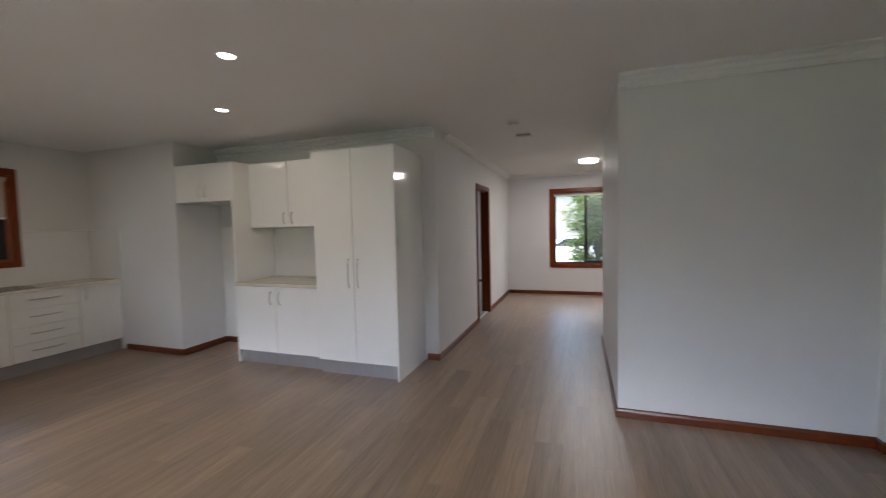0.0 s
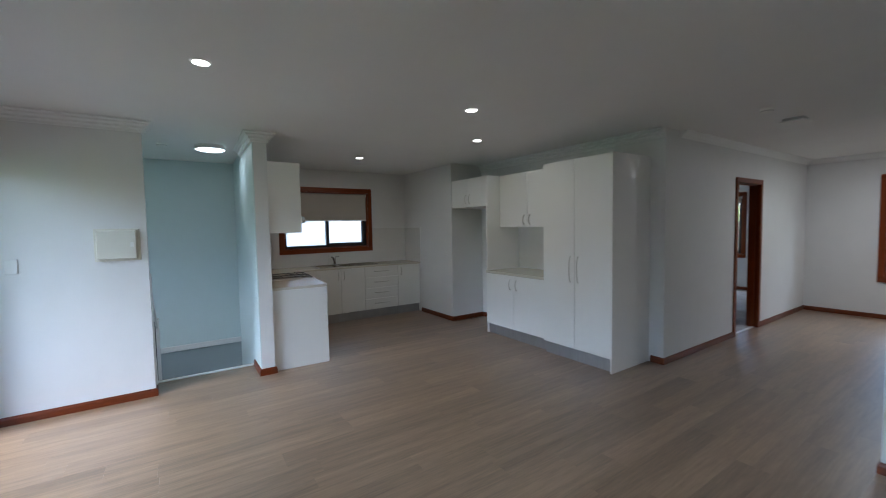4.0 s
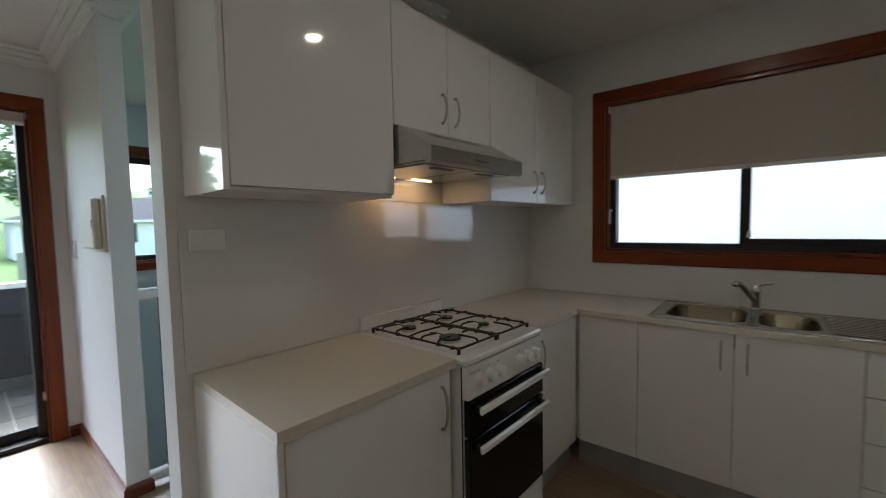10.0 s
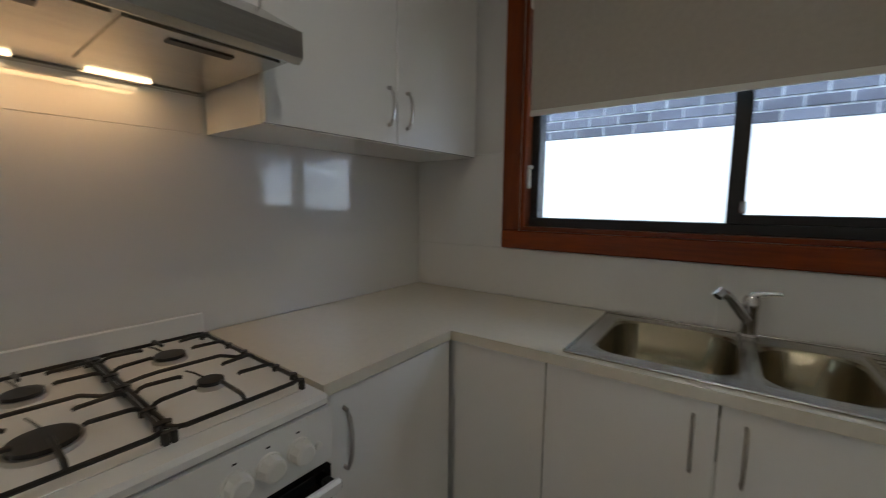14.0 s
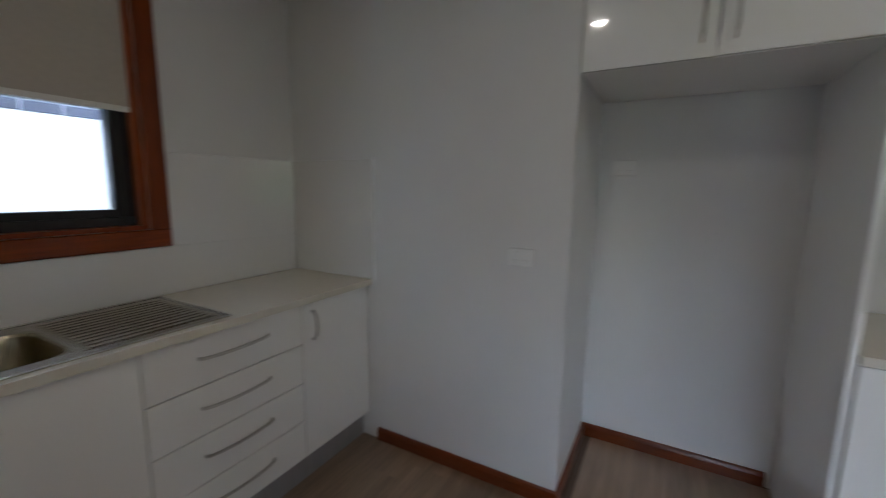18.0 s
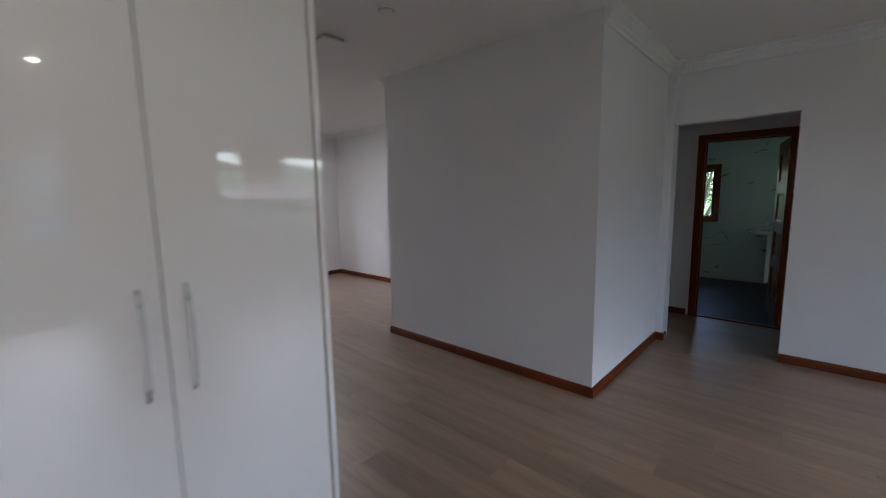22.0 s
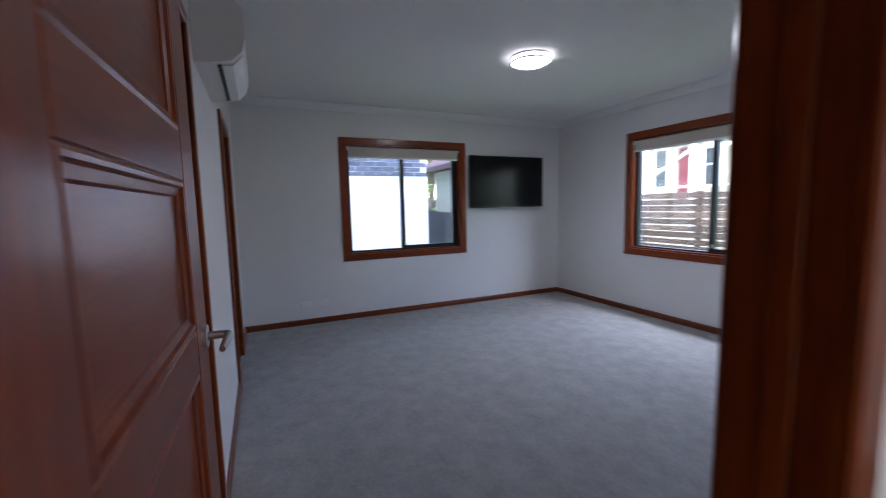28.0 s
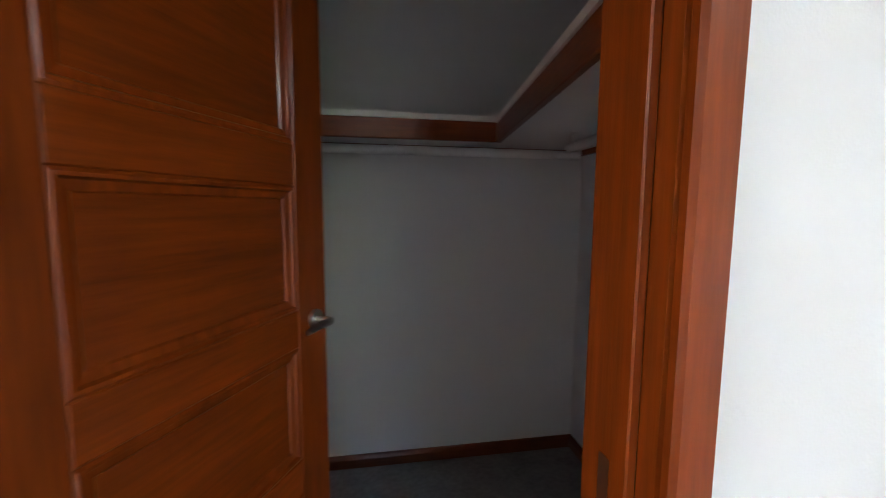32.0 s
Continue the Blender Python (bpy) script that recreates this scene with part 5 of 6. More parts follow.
switch(("x", -3.69, -1), -0.97, 1.27, 0.075, 0.115, 1, "white light switch beside the balcony door")
switch(("y", KN, 1), -4.56, 1.09, 0.115, 0.075, 2, "white double power socket on the kitchen wall")
switch(("y", BACK - 0.006, 1), -2.6, 1.1, 0.115, 0.075, 2, "white double power socket on the splashback")
switch(("y", KS + 0.009, -1), -3.744, 1.347, 0.115, 0.075, 1, "white power switch above the worktop")
switch(("y", BACK, 1), -4.245, 1.486, 0.115, 0.075, 2, "white double power socket high in the fridge recess")
switch(W_BED, 6.85, 0.24, 0.115, 0.075, 2, "white double power socket near the bedroom floor")
switch(W_BED, 7.05, 0.24, 0.1, 0.075, 2, "white aerial socket near the bedroom floor")
for px, py in DOWNLIGHTS:
    t = thing("downlight", (px, py, CEIL), "small recessed ceiling downlight, lit", "downlight", "ceiling downlights")
    part("bezel", lathe(bmesh.new(), (px, py, CEIL), [(0.042, -0.004), (0.046, -0.008), (0.055, -0.006), (0.058, 0.0)], 36), TRIM_W, t, smooth=True)
    part("lens", cyl(bmesh.new(), (px, py, CEIL - 0.006), 0.042, 0.004, "z", 32), LAMP_DL, t, "glowing lens")
for px, py, watts, tint in OYSTERS:
    k = 0.79 if py > 1 else 0.8
    t = thing("oyster_light", (px, py, CEIL), "round white ceiling oyster light, lit", "ceiling light", "oyster lights")
    rounds = (("base", ((0.187, -0.048), (0.19, -0.008), (0.0, -0.008)), LAMP_RING if py > 1 else TRIM_W, ""),
              ("diffuser", ((0.0, -0.08), (0.1, -0.077), (0.16, -0.068), (0.189, -0.052)), LAMP_ON if py > 1 else LAMP_COOL, "glowing opal diffuser"),
              ("rim", ((0.188, -0.058), (0.2, -0.06), (0.206, -0.053), (0.203, -0.044), (0.188, -0.044), (0.188, -0.058)), DARK_RIM if py > 1 else TRIM_W, "thin ring"),
              ("ceiling_ring", ((0.188, -0.01), (0.2, -0.01), (0.204, 0.0)), DARK_RIM if py > 1 else TRIM_W, "thin ring"))
    for nm, prof, material, label in rounds:
        part(nm, lathe(bmesh.new(), (px, py, CEIL), [(r * k, z * k) for r, z in prof], 48), material, t, label, smooth=True)
for px, py in ((-0.52, 4.53), (-4.68, 0.05)):
    t = thing("smoke_alarm", (px, py, CEIL), "small white round smoke alarm on the ceiling", "smoke alarm", "smoke alarms")
    part("housing", lathe(bmesh.new(), (px, py, CEIL), [(0.0, -0.036), (0.035, -0.036), (0.045, -0.03), (0.052, -0.012), (0.055, 0.0)], 32), PLASTIC, t, smooth=True)
    part("vent_ring", lathe(bmesh.new(), (px, py, CEIL), [(0.0465, -0.028), (0.0495, -0.024), (0.0505, -0.02)], 32), SLOT, t)
t = thing("ceiling_hatch_vent", (-0.5, 5.2, CEIL), "flat white square ceiling vent", "vent")
part("plate", bx(-0.6, -0.4, 5.1, 5.3, CEIL - 0.04, CEIL - 0.026, bev=0.006), PLASTIC, t)
# the neck's grey colour draws the shadow gap between plate and ceiling
part("neck", bx(-0.58, -0.42, 5.12, 5.28, CEIL - 0.026, CEIL), SLOT, t, "neck coloured grey for the shadow gap above the plate")

# ---- bedroom ----
t = thing("wall_tv", (BW, 9.62, 1.3), "black flat screen television mounted on the bedroom wall", "television")
part("mount", bx(BW, BW + 0.06, 9.4, 9.8, 1.5, 1.8, bev=0.004), BLACK, t)
part("housing", bx(BW + 0.06, BW + 0.095, 8.975, 10.165, 1.308, 2.0, bev=0.006), BLACK, t)
part("screen", bx(BW + 0.0955, BW + 0.097, 8.99, 10.15, 1.328, 1.988), TV_SCREEN, t, "dark glossy screen")
part("bottom_bezel", bx(BW + 0.0955, BW + 0.099, 9.45, 9.75, 1.309, 1.315), NICKEL, t)
t = thing("air_conditioner", (-3.75, AC, 2.0), "white wall mounted split air conditioner", "air conditioner")
prof = [(AC, 1.993), (AC, 2.283), (AC + 0.17, 2.283), (AC + 0.205, 2.253), (AC + 0.21, 2.118), (AC + 0.195, 2.058), (AC + 0.15, 2.013), (AC + 0.05, 1.993)]
part("body", prism(bmesh.new(), prof, "x", -3.975, -3.245), PLASTIC, t)
part("louvre", prism(bmesh.new(), [(AC + 0.108, 2.0), (AC + 0.152, 2.009), (AC + 0.193, 2.052), (AC + 0.196, 2.05), (AC + 0.154, 2.004), (AC + 0.108, 1.995)], "x", -3.935, -3.285), PLASTIC, t, "long white air louvre")
part("air_slot", prism(bmesh.new(), [(AC + 0.09, 2.004), (AC + 0.106, 2.007), (AC + 0.106, 1.9985), (AC + 0.09, 1.996)], "x", -3.935, -3.285), BLACK, t)
part("front_panel", prism(bmesh.new(), [(AC + 0.2105, 2.123), (AC + 0.2055, 2.248), (AC + 0.2085, 2.248), (AC + 0.2135, 2.123)], "x", -3.97, -3.25), PLASTIC, t)

# ---- closet ----
SHZ = 1.638
CB = BACK + 0.12
t = thing("closet_shelf", (-2.7, 4.7, 1.6), "white closet shelves with red timber front edges", "shelf")
part("shelf", bx(-3.75, -1.452, CB, 5.135, SHZ - 0.018, SHZ), TRIM_W, t)
sb = bx(-3.75, -3.103, 5.135, AC - 0.117, SHZ - 0.018, SHZ)
for v in sb.verts:
    if v.co.y > 5.5 and v.co.x > -3.4:
        v.co.x += 0.12
part("shelf", sb, TRIM_W, t)
part("front_edge", bx(-3.105, -1.452, 5.113, 5.133, SHZ - 0.085, SHZ - 0.0185, bev=0.003), CEDAR_H, t, "red stained timber edge")
fb = bx(-3.125, -3.105, 5.113, AC - 0.117, SHZ - 0.085, SHZ - 0.0185, bev=0.003)
bmesh.ops.rotate(fb, cent=(-3.105, 5.133, 0), matrix=Matrix.Rotation(radians(-7), 3, "Z"), verts=fb.verts)
part("front_edge", fb, CEDAR_Y, t, "red stained timber edge")
part("wall_batten", bx(-3.75, -1.452, CB, CB + 0.02, SHZ - 0.045, SHZ - 0.019), CEDAR_H, t)
part("wall_batten", bx(-3.75, -3.73, CB + 0.02, 5.0, SHZ - 0.045, SHZ - 0.019), CEDAR_Y, t)
t = thing("clothes_rail", (-2.7, 4.8, 1.58), "white painted clothes hanging rail", "rail")
part("rail", tube(bmesh.new(), [(-3.55, 4.88, 1.55), (-1.455, 4.88, 1.55)], 0.018, 14), TRIM_W, t, smooth=True)
for x in (-3.55, -2.75, -1.9):
    part("bracket", bx(x - 0.008, x + 0.008, 4.872, 4.888, 1.55, SHZ - 0.018), TRIM_W, t)
t = thing("clothes_rail", (-3.62, 5.4, 1.58), "white painted clothes hanging rail along the side", "rail")
part("rail", tube(bmesh.new(), [(-3.46, 4.97, 1.565), (-3.46, AC - 0.118, 1.58)], 0.018, 14), TRIM_W, t, smooth=True)
part("bracket", bx(-3.468, -3.452, 5.0, 5.016, 1.565, SHZ - 0.018), TRIM_W, t)

# ---- bathroom glimpse ----
t = thing("bathroom_vanity", (4.9, 2.75, 0), "white bathroom vanity with a basin top", "vanity")
part("cabinet", bx(4.75, 5.2, 2.35, 2.95, 0.15, 0.82, bev=0.004), GLOSS, t)
part("basin_top", bx(4.6, 5.22, 2.3, 3.05, 0.82, 0.86, bev=0.008), WHITE_EN, t)
for x in (4.8, 5.15):
    for y in (2.4, 2.9):
        part("leg", cyl(bmesh.new(), (x, y, 0.0), 0.02, 0.15, "z", 12), CHROME, t)
part("handle", bow_handle((4.75, 2.88, 0.5), (0, 0, 1), (-1, 0, 0), 0.2), CHROME, t, smooth=True)
# ---- outside ----
def slope(x, y):
    """Ground height: lower towards the street side, higher behind the house."""
    s = min(max((y + 2.5) / 9.0, 0.0), 1.0)
    if y > -6:
        return -2.9 + 2.2 * s * s * (3 - 2 * s)
    f = min((-y - 6) / 14.0, 1.0)
    side = 0.8 * min(max((x + 4) / 3.0, 0.0), 1.0) * min(max((y + 70) / 20.0, 0.0), 1.0)
    return -2.9 + (2.5 - side) * f * f * (3 - 2 * f) + min(26.0, max(0.0, -y - 40) * 0.1)


gx = sorted({*[round(-20 + 2.0 * k, 2) for k in range(21)], *[-1500, -700, -300, -140, -80, -50, -35, -27, 27, 35, 50, 80, 140, 300, 700, 1500]})
gy = sorted({*[round(-20 + 2.0 * k, 2) for k in range(22)], *[-1500, -700, -300, -220, -170, -140, -110, -80, -55, -40, -30, 27, 35, 50, 80, 140, 300, 700, 1500]})
bm = bmesh.new()
grid = [[bm.verts.new((x, y, slope(x, y))) for y in gy] for x in gx]
for i in range(len(gx) - 1):
    for j in range(len(gy) - 1):
        bm.faces.new((grid[i][j], grid[i + 1][j], grid[i + 1][j + 1], grid[i][j + 1]))
struct("ground", bm, GRASS, "green lawn and sloping ground around the house", "ground", smooth=True)

# neighbour's wall: white render below, grey brick above
NX = -8.1
NB = 9.3
t = thing("neighbour_house", (NX - 1, 2, -0.5), "neighbouring house with white lower wall and grey brick above", "house")
part("wall", bx(NX - 6, NX, -4, NB, -3, 1.885), BRICK_W, t, "white rendered wall")
brick_wall = part("upper_wall", bx(NX - 6, NX - 0.012, -4, NB - 0.01, 1.885, 4.2), MORTAR, t)
part("roof", prism(bmesh.new(), [(-4.6, 4.2), (NB + 0.5, 4.2), (2.5, 6.6)], "x", NX - 6.4, NX + 0.5), ROOF_G, t)
bm = bx(-0.006, 0.006, 0.0, 0.228, 0.0, 0.073, bev=0.003)
brick_me = bpy.data.meshes.new("brick")
bm.to_mesh(brick_me)
bm.free()
brick_me.materials.append(BRICK_G)
for row in range(7):
    for k in range(44):
        y = -0.3 + k * 0.24 + (0.12 if row % 2 else 0)
        if y + 0.23 > NB:
            continue
        b = new("brick", brick_me)
        b.parent = brick_wall
        b.location = Vector((NX - 0.006, y, 1.893 + row * 0.086)) - origin(brick_wall)


def leaves(bm, centre, radius, count, size, squash=0.8, seed=1):
    rng = random.Random(seed)
    for _ in range(count):
        while True:
            v = Vector((rng.uniform(-1, 1), rng.uniform(-1, 1), rng.uniform(-1, 1)))
            if 0.15 < v.length < 1:
                break
        v = v * (0.75 + 0.25 * rng.random())
        c = Vector(centre) + Vector((v.x * radius, v.y * radius, v.z * radius * squash))
        a = Vector((rng.gauss(0, 1), rng.gauss(0, 1), rng.gauss(0, 0.6))).normalized()
        b = a.cross(Vector((rng.gauss(0, 1), rng.gauss(0, 1), rng.gauss(0, 1)))).normalized()
        s = size * rng.uniform(0.6, 1.4)
        q = [bm.verts.new(c + a * s * p + b * s * 0.55 * w) for p, w in ((-1, 0), (0, -0.5), (1, 0), (0, 0.5))]
        bm.faces.new(q)


def tree(x, y, z, high, spread, label, leaf, clumps=14, per=260, size=0.07, seed=1, name="tree", low=0.38):
    rng = random.Random(seed)
    t = thing(name, (x, y, z), label, name)
    part("trunk", tube(bmesh.new(), [(x, y, z - 0.1), (x + 0.05, y, z + high * 0.25), (x - 0.04, y + 0.05, z + high * 0.5), (x, y, z + high * 0.85)],
                       [high * 0.028, high * 0.022, high * 0.015, high * 0.005], 10), BARK, t, smooth=True)
    bm = bmesh.new()
    tops = []
    for k in range(clumps):
        a = k * 2.4 + rng.uniform(-0.3, 0.3)
        h = high * (low + (0.98 - low) * (k + 0.5) / clumps)
        r = spread * (1.0 - 0.55 * abs((k + 0.5) / clumps - 0.35)) * rng.uniform(0.35, 0.85)
        c = (x + r * math.cos(a), y + r * math.sin(a), z + h)
        tops.append(c)
        leaves(bm, c, spread * rng.uniform(0.34, 0.5), per, size, 0.75, seed * 100 + k)
    limb = bmesh.new()
    for c in tops:
        m = Vector((x, y, z + (c[2] - z) * 0.62))
        tube(limb, [m, (m + Vector(c)) / 2 + Vector((0, 0, 0.1)), c], [high * 0.012, high * 0.008, high * 0.003], 6)
    part("limbs", limb, BARK, t, smooth=True)
    part("crown", bm, leaf, t)
    return t


# shrubs and trees behind the lounge window
tree(0.6, 11.9, slope(0, 12), 3.6, 0.95, "bright green leafy shrub close behind the house", LEAF, 26, 330, 0.055, 3, low=0.05)
tree(0.3, 12.5, slope(0, 12), 3.3, 0.6, "slender green shrub among the trees behind the house", LEAF, 20, 300, 0.05, 13, low=0.05)
tree(1.9, 13.5, slope(0, 13), 3.5, 1.4, "mid green bushy tree behind the house", LEAF_M, 18, 300, 0.06, 4, low=0.08)
tree(3.0, 12.8, slope(0, 12), 3.4, 1.4, "dense green bushy tree behind the house", LEAF_M, 18, 300, 0.06, 5, low=0.3)
tree(4.6, 13.6, slope(0, 13), 4.2, 1.7, "green tree behind the house", LEAF, 14, 380, 0.07, 6)
tree(9.6, 4.6, -2.0, 4.6, 1.5, "dark green tree beside the bathroom window", LEAF_D, 14, 300, 0.07, 7)
tree(-5.2, 17.5, -0.7, 3.0, 1.4, "green shrub further behind the house", LEAF, 14, 300, 0.08, 8, low=0.08)
tree(2.6, 18.5, -0.7, 5.2, 2.0, "leafy green tree in the back garden", LEAF_D, 14, 300, 0.1, 9)

# parked car and pale house behind the trees
CAR_W = mat("white_car_paint", (0.8, 0.8, 0.8), 0.2, coat=0.5)
car = thing("parked_car", (-0.6, 21.5, -0.7), "white parked hatchback behind the garden trees", "car")
part("body", prism(bmesh.new(), [(-2.6, -0.42), (-2.62, 0.1), (-1.5, 0.3), (1.3, 0.34), (1.42, 0.1), (1.4, -0.42)], "y", 20.7, 22.3), CAR_W, car)
part("cabin", prism(bmesh.new(), [(-1.6, 0.29), (-0.7, 0.82), (0.85, 0.84), (1.28, 0.33)], "y", 20.82, 22.18), CAR_W, car)
part("side_window", prism(bmesh.new(), [(-1.2, 0.36), (-0.6, 0.74), (0.1, 0.75), (0.1, 0.36)], "y", 20.81, 20.83), DARKWIN, car)
part("side_window", prism(bmesh.new(), [(0.17, 0.36), (0.17, 0.75), (0.75, 0.75), (1.05, 0.36)], "y", 20.81, 20.83), DARKWIN, car)
for wx in (-1.75, 0.62):
    tyre = part("wheel", cyl(bmesh.new(), (wx, 20.68, -0.4), 0.31, 0.2, "y", 24), RUBBER, car, smooth=True)
    part("rim", cyl(bmesh.new(), (wx, 20.67, -0.4), 0.2, 0.02, "y", 20), NICKEL, tyre, smooth=True)
t = thing("pale_house", (0, 29, -0.7), "pale weatherboard house with dark eaves behind the garden", "house")
wall_b = part("wall", bx(-4.4, 8.5, 28.5, 33, -0.9, 3.9), PALE, t)
for k in range(22):
    part("weatherboard", bx(-4.4, 8.5, 28.46, 28.5, -0.7 + k * 0.2, -0.52 + k * 0.2), PALE, wall_b)
part("roof", prism(bmesh.new(), [(27.9, 3.85), (33.6, 3.85), (30.7, 5.6)], "x", -4.9, 9.0), ROOF_G, t)
part("gutter", bx(-4.9, 9.0, 27.8, 27.9, 3.74, 3.9), PARAPET, t)
for x in (4.2, 6.2):
    w = part("window", bx(x, x + 1.2, 28.44, 28.46, 1.2, 2.6), DARKWIN, t)
    part("window_frame", bx(x - 0.08, x + 1.28, 28.42, 28.45, 2.6, 2.7), TRIM_W, w)
    part("window_frame", bx(x - 0.08, x + 1.28, 28.42, 28.45, 1.1, 1.2), TRIM_W, w)

# back garden beyond the bedroom: slat fence, carport frame and cream house
t = thing("slat_fence", (-4.0, 14.2, -0.7), "weathered horizontal brown timber slat fence", "fence")
for k in range(6):
    x = -9.0 + k * 1.4
    part("post", bx(x - 0.045, x + 0.045, 14.225, 14.3, -0.8, 1.53), FENCE_B, t)
rng = random.Random(5)
for row in range(15):
    z = -0.46 + row * 0.133
    for k in range(5):
        x = -9.0 + k * 1.4
        o = rng.uniform(-0.006, 0.006)
        part("slat", bx(x + 0.004, x + 1.396, 14.19 + rng.uniform(0, 0.008), 14.218, z + o, z + o + rng.uniform(0.104, 0.12), bev=0.003), FENCE_B, t)
t = thing("carport_frame", (-7.6, 14.6, -0.7), "white metal carport frame behind the fence", "carport")
part("post", bx(-7.74, -7.54, 14.4, 14.5, -0.8, 2.6), TRIM_W, t)
part("brace", tube(bmesh.new(), [(-8.9, 16, 1.84), (-7.57, 16, 2.59)], 0.035, 8), TRIM_W, t)
part("beam", bx(-7.6, -3.0, 15.96, 16.04, 2.56, 2.64), TRIM_W, t)
part("post", bx(-3.1, -3.0, 15.96, 16.04, -0.8, 2.6), TRIM_W, t)
t = thing("cream_house", (-11.5, 23, -0.7), "cream weatherboard house with a dark red door", "house")
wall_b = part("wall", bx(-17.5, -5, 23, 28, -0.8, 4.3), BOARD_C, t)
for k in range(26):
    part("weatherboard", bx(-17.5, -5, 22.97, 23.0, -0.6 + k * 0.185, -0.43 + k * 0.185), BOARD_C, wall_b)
part("roof", prism(bmesh.new(), [(22.3, 4.2), (28.6, 4.2), (25.5, 6.2)], "x", -18, -4.5), ROOF_R, t)
part("gutter", bx(-18, -4.5, 22.2, 22.32, 4.12, 4.24), TRIM_W, t)
part("red_door", bx(-12.8, -12.2, 22.93, 22.97, 1.4, 3.6), RED_DOOR, t, "dark red painted door")
for x in (-14.6, -13.6, -11.35, -10.2, -8.6):
    w = part("window", bx(x - 0.3, x + 0.3, 22.94, 22.97, 2.0, 3.6), DARKWIN, t)
    for q in (x - 0.36, x + 0.3):
        part("window_frame", bx(q, q + 0.06, 22.9, 22.96, 1.95, 3.66), TRIM_W, w)
    part("window_frame", bx(x - 0.36, x + 0.36, 22.9, 22.96, 3.6, 3.68), TRIM_W, w)
    part("window_frame", bx(x - 0.3, x + 0.3, 22.92, 22.96, 2.78, 2.83), TRIM_W, w)
for x in (-11.85, -9.4):
    part("verandah_post", bx(x - 0.07, x + 0.07, 22.4, 22.54, -0.8, 4.2), TRIM_W, t)
part("verandah_rail", bx(-17, -5.5, 22.44, 22.5, 1.9, 1.98), TRIM_W, t)

# side garden beyond the neighbour's wall: cream cottage with red roof and grey paling fence
t = thing("paling_fence", (-10, 10.2, -0.7), "grey weathered timber paling fence", "fence")
for k in range(40):
    x = -12.9 + k * 0.118
    part("paling", bx(x, x + 0.11, 10.19, 10.21, -0.9, 1.36 - 0.005 * k + rng.uniform(-0.01, 0.01)), FENCE_G, t)
part("fence_rail", bx(-12.9, -8.2, 10.21, 10.27, 0.2, 0.28), FENCE_G, t)
t = thing("cream_cottage", (-9.8, 11.5, -0.7), "cream weatherboard cottage with red roof edge", "house")
wall_b = part("wall", bx(-11.3, -8.0, 10.9, 13.4, -1, 2.3), BOARD_L, t)
for k in range(20):
    part("weatherboard", bx(-11.3, -8.0, 10.875, 10.9, -0.6 + k * 0.145, -0.465 + k * 0.145), BOARD_L, wall_b)
part("roof", prism(bmesh.new(), [(10.4, 2.25), (13.9, 2.25), (12.1, 3.3)], "x", -11.8, -7.8), ROOF_R, t)
part("gutter", bx(-11.8, -7.8, 10.32, 10.42, 2.19, 2.3), RED_DOOR, t, "red painted gutter")
part("meter_box", bx(-10.3, -10.0, 10.79, 10.88, 1.35, 1.6, bev=0.01), BOARD_L, t)
tree(-15.0, 12.3, -0.7, 6.0, 1.3, "green tree beside the cottage", LEAF, 16, 300, 0.1, 11, low=0.15)
tree(-12.6, 10.9, -0.7, 2.3, 0.5, "small green shrub behind the fence", LEAF_D, 10, 160, 0.05, 12, low=0.2)

# balcony
struct("balcony_slab", bx(-3.69, 2.2, -2.9, SY - 0.2, -0.35, -0.06), PARAPET, "concrete balcony slab", "balcony")
tile_bm = bx(0, 0.294, 0, 0.294, 0, 0.012, bev=0.002)
tile_me = bpy.data.meshes.new("balcony_tile")
tile_bm.to_mesh(tile_me)
tile_bm.free()
tile_me.materials.append(BALC_TILE)
balc = struct("balcony_floor", bx(-3.69, 2.2, -2.9, SY - 0.2, -0.06, -0.05), MORTAR, "pale grey stone tiles on the balcony", "floor")
for i in range(19):
    for j in range(5):
        b = new("tile", tile_me)
        b.parent = balc
        b.location = (-3.71 + i * 0.3, -2.9 + j * 0.3, -0.051)
t = thing("balcony_parapet", (-0.7, -2.95, -0.05), "charcoal balcony parapet with white top rail", "parapet")
part("panel", bx(-3.72, 2.2, -3.0, -2.9, -0.35, 0.88), PARAPET, t)
part("upstand", bx(-3.69, 2.2, -2.9, -2.88, -0.05, 0.06), BALC_TILE, t)
part("top_rail", bx(-3.75, 2.25, -3.03, -2.87, 0.88, 0.93, bev=0.004), TRIM_W, t, "white rail cap")
struct("balcony_side_wall", bx(-3.85, -3.72, -3.03, -2.3, -3.2, 0.93), PARAPET, "charcoal balcony side wall", "wall")


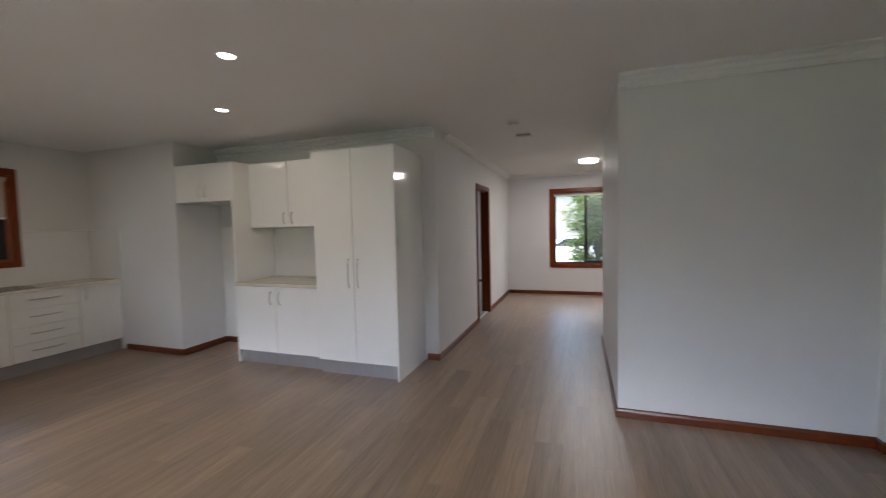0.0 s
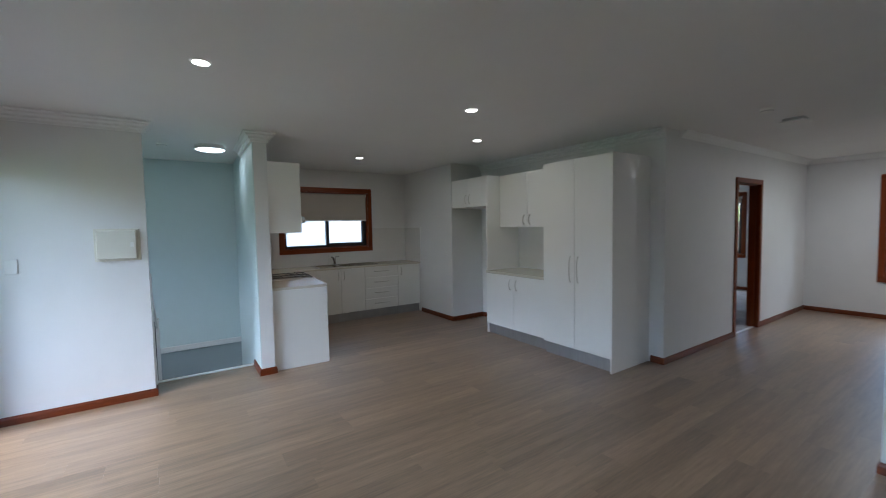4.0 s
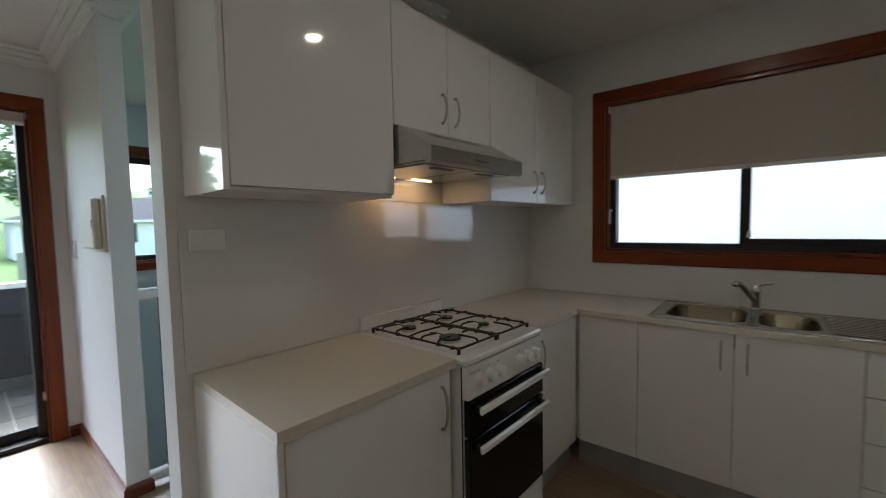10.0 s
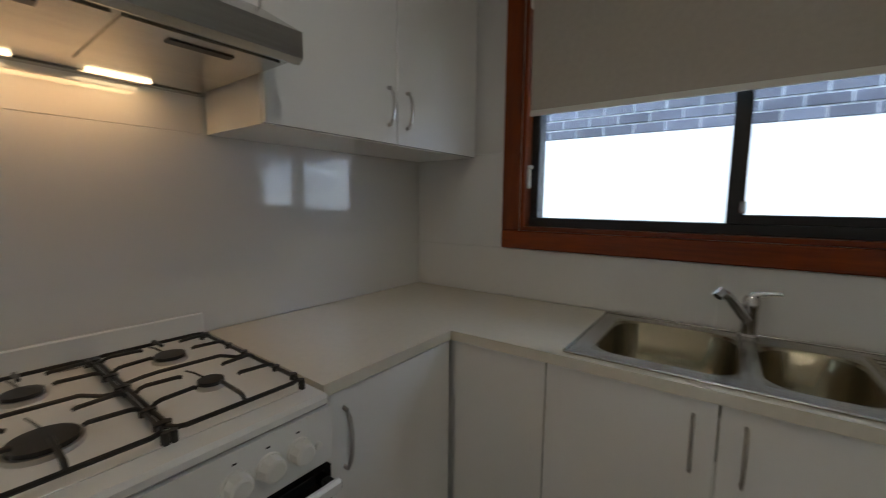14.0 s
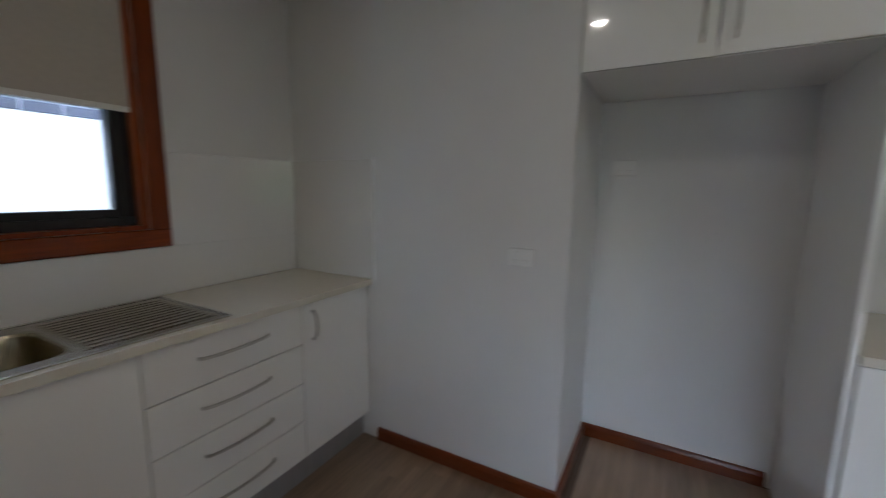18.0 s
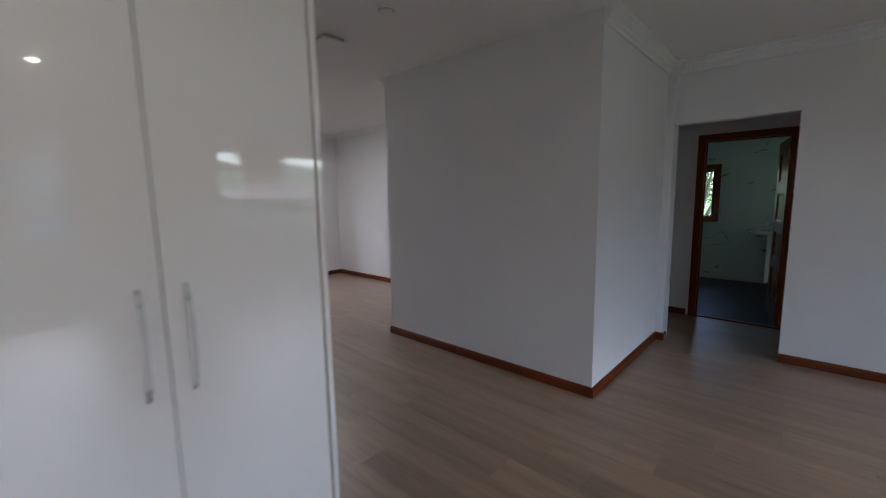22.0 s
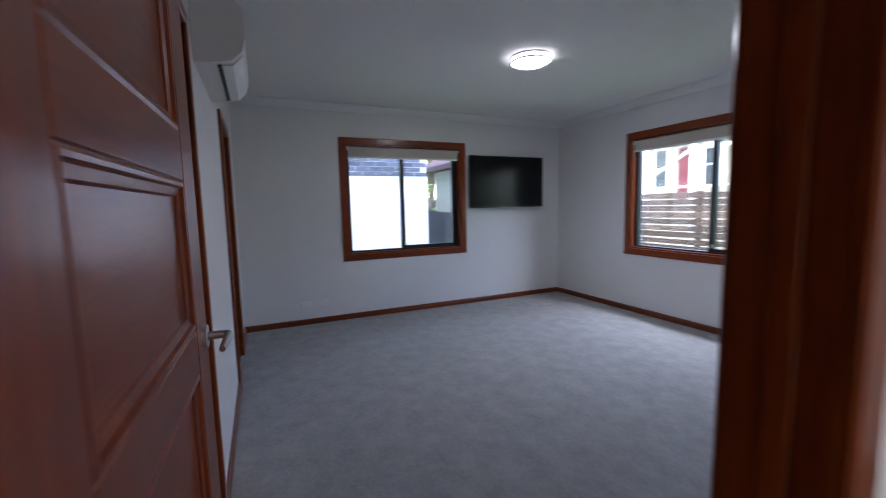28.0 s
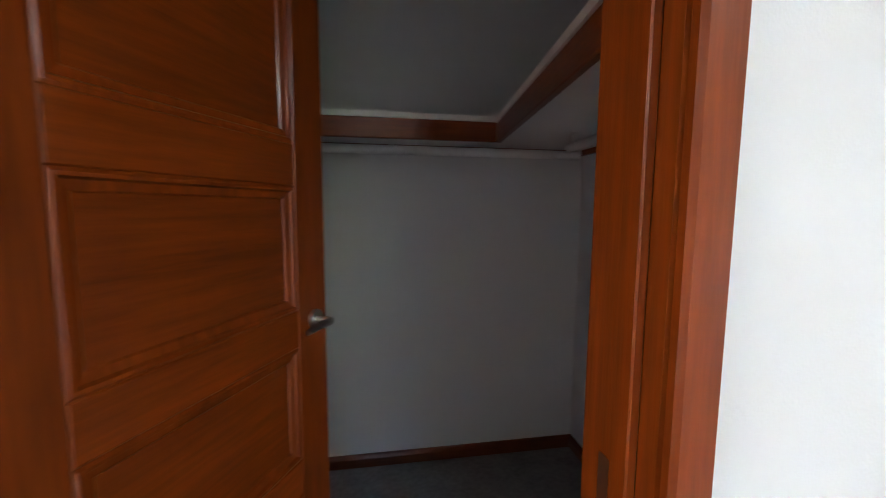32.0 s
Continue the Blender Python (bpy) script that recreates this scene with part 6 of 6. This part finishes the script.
def house(x, y, z, wide, deep, high, wallm, roofm, label, storeys=1, face=1):
    t = thing("street_house", (x, y, z), label, "house")
    part("wall", bx(x - wide / 2, x + wide / 2, y - deep / 2, y + deep / 2, z, z + high), wallm, t)
    bm = bmesh.new()
    e = 0.6
    a = [(x - wide / 2 - e, y - deep / 2 - e), (x + wide / 2 + e, y - deep / 2 - e), (x + wide / 2 + e, y + deep / 2 + e), (x - wide / 2 - e, y + deep / 2 + e)]
    lo = [bm.verts.new((*p, z + high - 0.1)) for p in a]
    r = min(wide, deep) / 2
    rid = [bm.verts.new((x - wide / 2 + r, y, z + high + r * 0.42)), bm.verts.new((x + wide / 2 - r, y, z + high + r * 0.42))]
    bm.faces.new((lo[0], lo[1], rid[1], rid[0]))
    bm.faces.new((lo[2], lo[3], rid[0], rid[1]))
    bm.faces.new((lo[1], lo[2], rid[1]))
    bm.faces.new((lo[3], lo[0], rid[0]))
    bm.faces.new(lo)
    part("roof", bm, roofm, t)
    part("gutter", bx(x - wide / 2 - e, x + wide / 2 + e, y + deep / 2 + e - 0.02, y + deep / 2 + e + 0.1, z + high - 0.22, z + high - 0.08), TRIM_W, t)
    for s in range(storeys):
        n = max(2, int(wide / 3))
        for k in range(n):
            u = x - wide / 2 + (k + 0.5) * wide / n
            w = part("window", bx(u - 0.8, u + 0.8, y + deep / 2, y + deep / 2 + 0.04, z + s * 2.8 + 0.9, z + s * 2.8 + 2.2), DARKWIN, t)
            part("window_frame", bx(u - 0.02, u + 0.02, y + deep / 2 + 0.03, y + deep / 2 + 0.06, z + s * 2.8 + 0.9, z + s * 2.8 + 2.2), TRIM_W, w)
            part("window_frame", bx(u - 0.86, u + 0.86, y + deep / 2 + 0.02, y + deep / 2 + 0.07, z + s * 2.8 + 2.2, z + s * 2.8 + 2.28), TRIM_W, w)
        if s:
            bm = bmesh.new()
            prism(bm, [(y + deep / 2, z + s * 2.8 + 0.35), (y + deep / 2 + 1.4, z + s * 2.8 - 0.15), (y + deep / 2 + 1.4, z + s * 2.8 - 0.25), (y + deep / 2, z + s * 2.8 + 0.1)],
                  "x", x - wide / 2 - 0.4, x + wide / 2 + 0.4)
            part("skirt_roof", bm, roofm, t)
    return t


struct("garden_wall", bx(-7.4, -4.7, -20.1, -20.0, -0.9, 0.62), BOARD_C, "cream rendered garden wall across the street", "wall")
house(3.4, -42, -1.3, 13.8, 8, 5.5, HOUSE_W, ROOF_G, "white two storey house across the street with grey tiled roofs", 2)
t = house(-12, -35, -0.3, 13, 8, 2.5, HOUSE_W, ROOF_G, "white brick bungalow with grey tiled roof", 1)
for x in (-17.67, -14.4):
    part("verandah_post", bx(x - 0.07, x + 0.07, -29.4, -29.26, -0.4, 2.1), TRIM_W, t)
t = thing("white_picket_fence", (3, -34.8, -1.2), "low white fence before the two storey house", "fence")
part("panel", bx(-1.9, 9, -34.82, -34.78, -1.3, -0.15), TRIM_W, t)
for k in range(7):
    part("post", bx(-1.95 + k * 1.8, -1.83 + k * 1.8, -34.9, -34.76, -1.3, -0.05), TRIM_W, t)
t = thing("side_gate", (-19.4, -31, -0.2), "red brown sheet metal side gate", "gate")
part("sheet", bx(-20.1, -18.8, -31.03, -30.97, -0.2, 1.4), ROOF_R, t)
for k in range(8):
    part("corrugation", bx(-20.05 + k * 0.16, -19.99 + k * 0.16, -30.97, -30.945, -0.18, 1.38), ROOF_R, t)
t = thing("boundary_fence", (-30, -45, 1), "dark grey boundary fence on the slope", "fence")
part("panel", bx(-38, -27.5, -45.05, -45, 0.2, 2.75), FENCE_G, t)
house(19, -40, -1.2, 11, 8, 2.9, BOARD_C, ROOF_R, "cream bungalow with red roof", 1)
rng = random.Random(9)
for k in range(34):
    if k < 16:
        hx, hy = -135 + k * 16 + rng.uniform(-4, 4), -170 - rng.uniform(0, 100)
    else:
        hy = -165 - (k - 16) * 7
        hx = -2.7 + (hy - 2.4) * rng.uniform(0.4, 0.68)
    house(hx, hy, slope(hx, hy) - 0.2, rng.uniform(9, 13), 8, 3.0, HOUSE_W if k % 3 else BOARD_C, ROOF_G if k % 2 else ROOF_R,
          "distant pale hillside house", 1)
for k, (x, y, h) in enumerate(((-2.4, -33.6, 1.8), (-6.2, -21.5, 1.5), (-9.0, -46, 13.0), (1.5, -60, 11.0), (-3.5, -62, 9.0), (10, -52, 10.0), (-20, -62, 2.4),
                               (-48, -95, 3.4), (22, -50, 11), (-50, -84, 4), (-60, -120, 4), (-116, -208, 8), (-132, -236, 9), (-150, -290, 10), (-96, -224, 7),
                               (-165, -296, 10), (-40, -200, 8), (10, -190, 9), (-1.5, -56, 9.5), (3.5, -55, 9.0), (7.5, -57, 9.5))):
    tree(x, y, slope(x, y), h, h * (0.36 if h > 2 else 0.6), "leafy green tree on the hillside" if h > 4 else "rounded green garden shrub", LEAF if k % 2 else LEAF_D,
         14, 420 if k < 4 else 160, (0.09 if h < 2 else 0.3) if k < 4 else 0.5, 20 + k, low=0.3 if h > 2 else 0.05)

# ---- floor planks ----
PW, PL = 0.18, 1.22
full = bx(-PW / 2 + 0.0003, PW / 2 - 0.0003, 0.0003, PL - 0.0003, -0.006, 0.0)
plank_me = bpy.data.meshes.new("plank")
full.to_mesh(plank_me)
full.free()
plank_me.materials.append(PLANK)


def runs(x):
    """The stretches of timber floor along y under one plank column."""
    out = []
    if x < FW - 0.02:
        out.append((KS, KN))
    elif x < -3.8:
        out.append((KS, BACK))
        if x > -4.13:
            out.append((-0.16, 0.82))
    elif x < -1.4:
        out.append((SY - 0.02, BACK))
    elif x < 0.45:
        out.append((SY - 0.02, LN))
    elif x < 2.0:
        out.append((SY - 0.02, 3.6))
        out.append((5.6, LN))
    else:
        out.append((1.7, 4.7))
    return out


rng = random.Random(2)
x = KW + PW / 2
while x < 3.0:
    shift = rng.uniform(0, PL)
    for a, b in runs(x):
        y = a - shift
        while y < b:
            y0, y1 = max(y, a), min(y + PL, b)
            if y1 - y0 > 0.03:
                if y1 - y0 > PL - 0.001:
                    me = plank_me
                else:
                    cut = bx(-PW / 2 + 0.0003, PW / 2 - 0.0003, y0 - y + 0.0003, y1 - y - 0.0003, -0.006, 0.0)
                    me = bpy.data.meshes.new("plank")
                    cut.to_mesh(me)
                    cut.free()
                    me.materials.append(PLANK)
                p = new("plank", me)
                p.parent = wood_floor
                p.location = (x, y, 0.0)
            y += PL
    x += PW
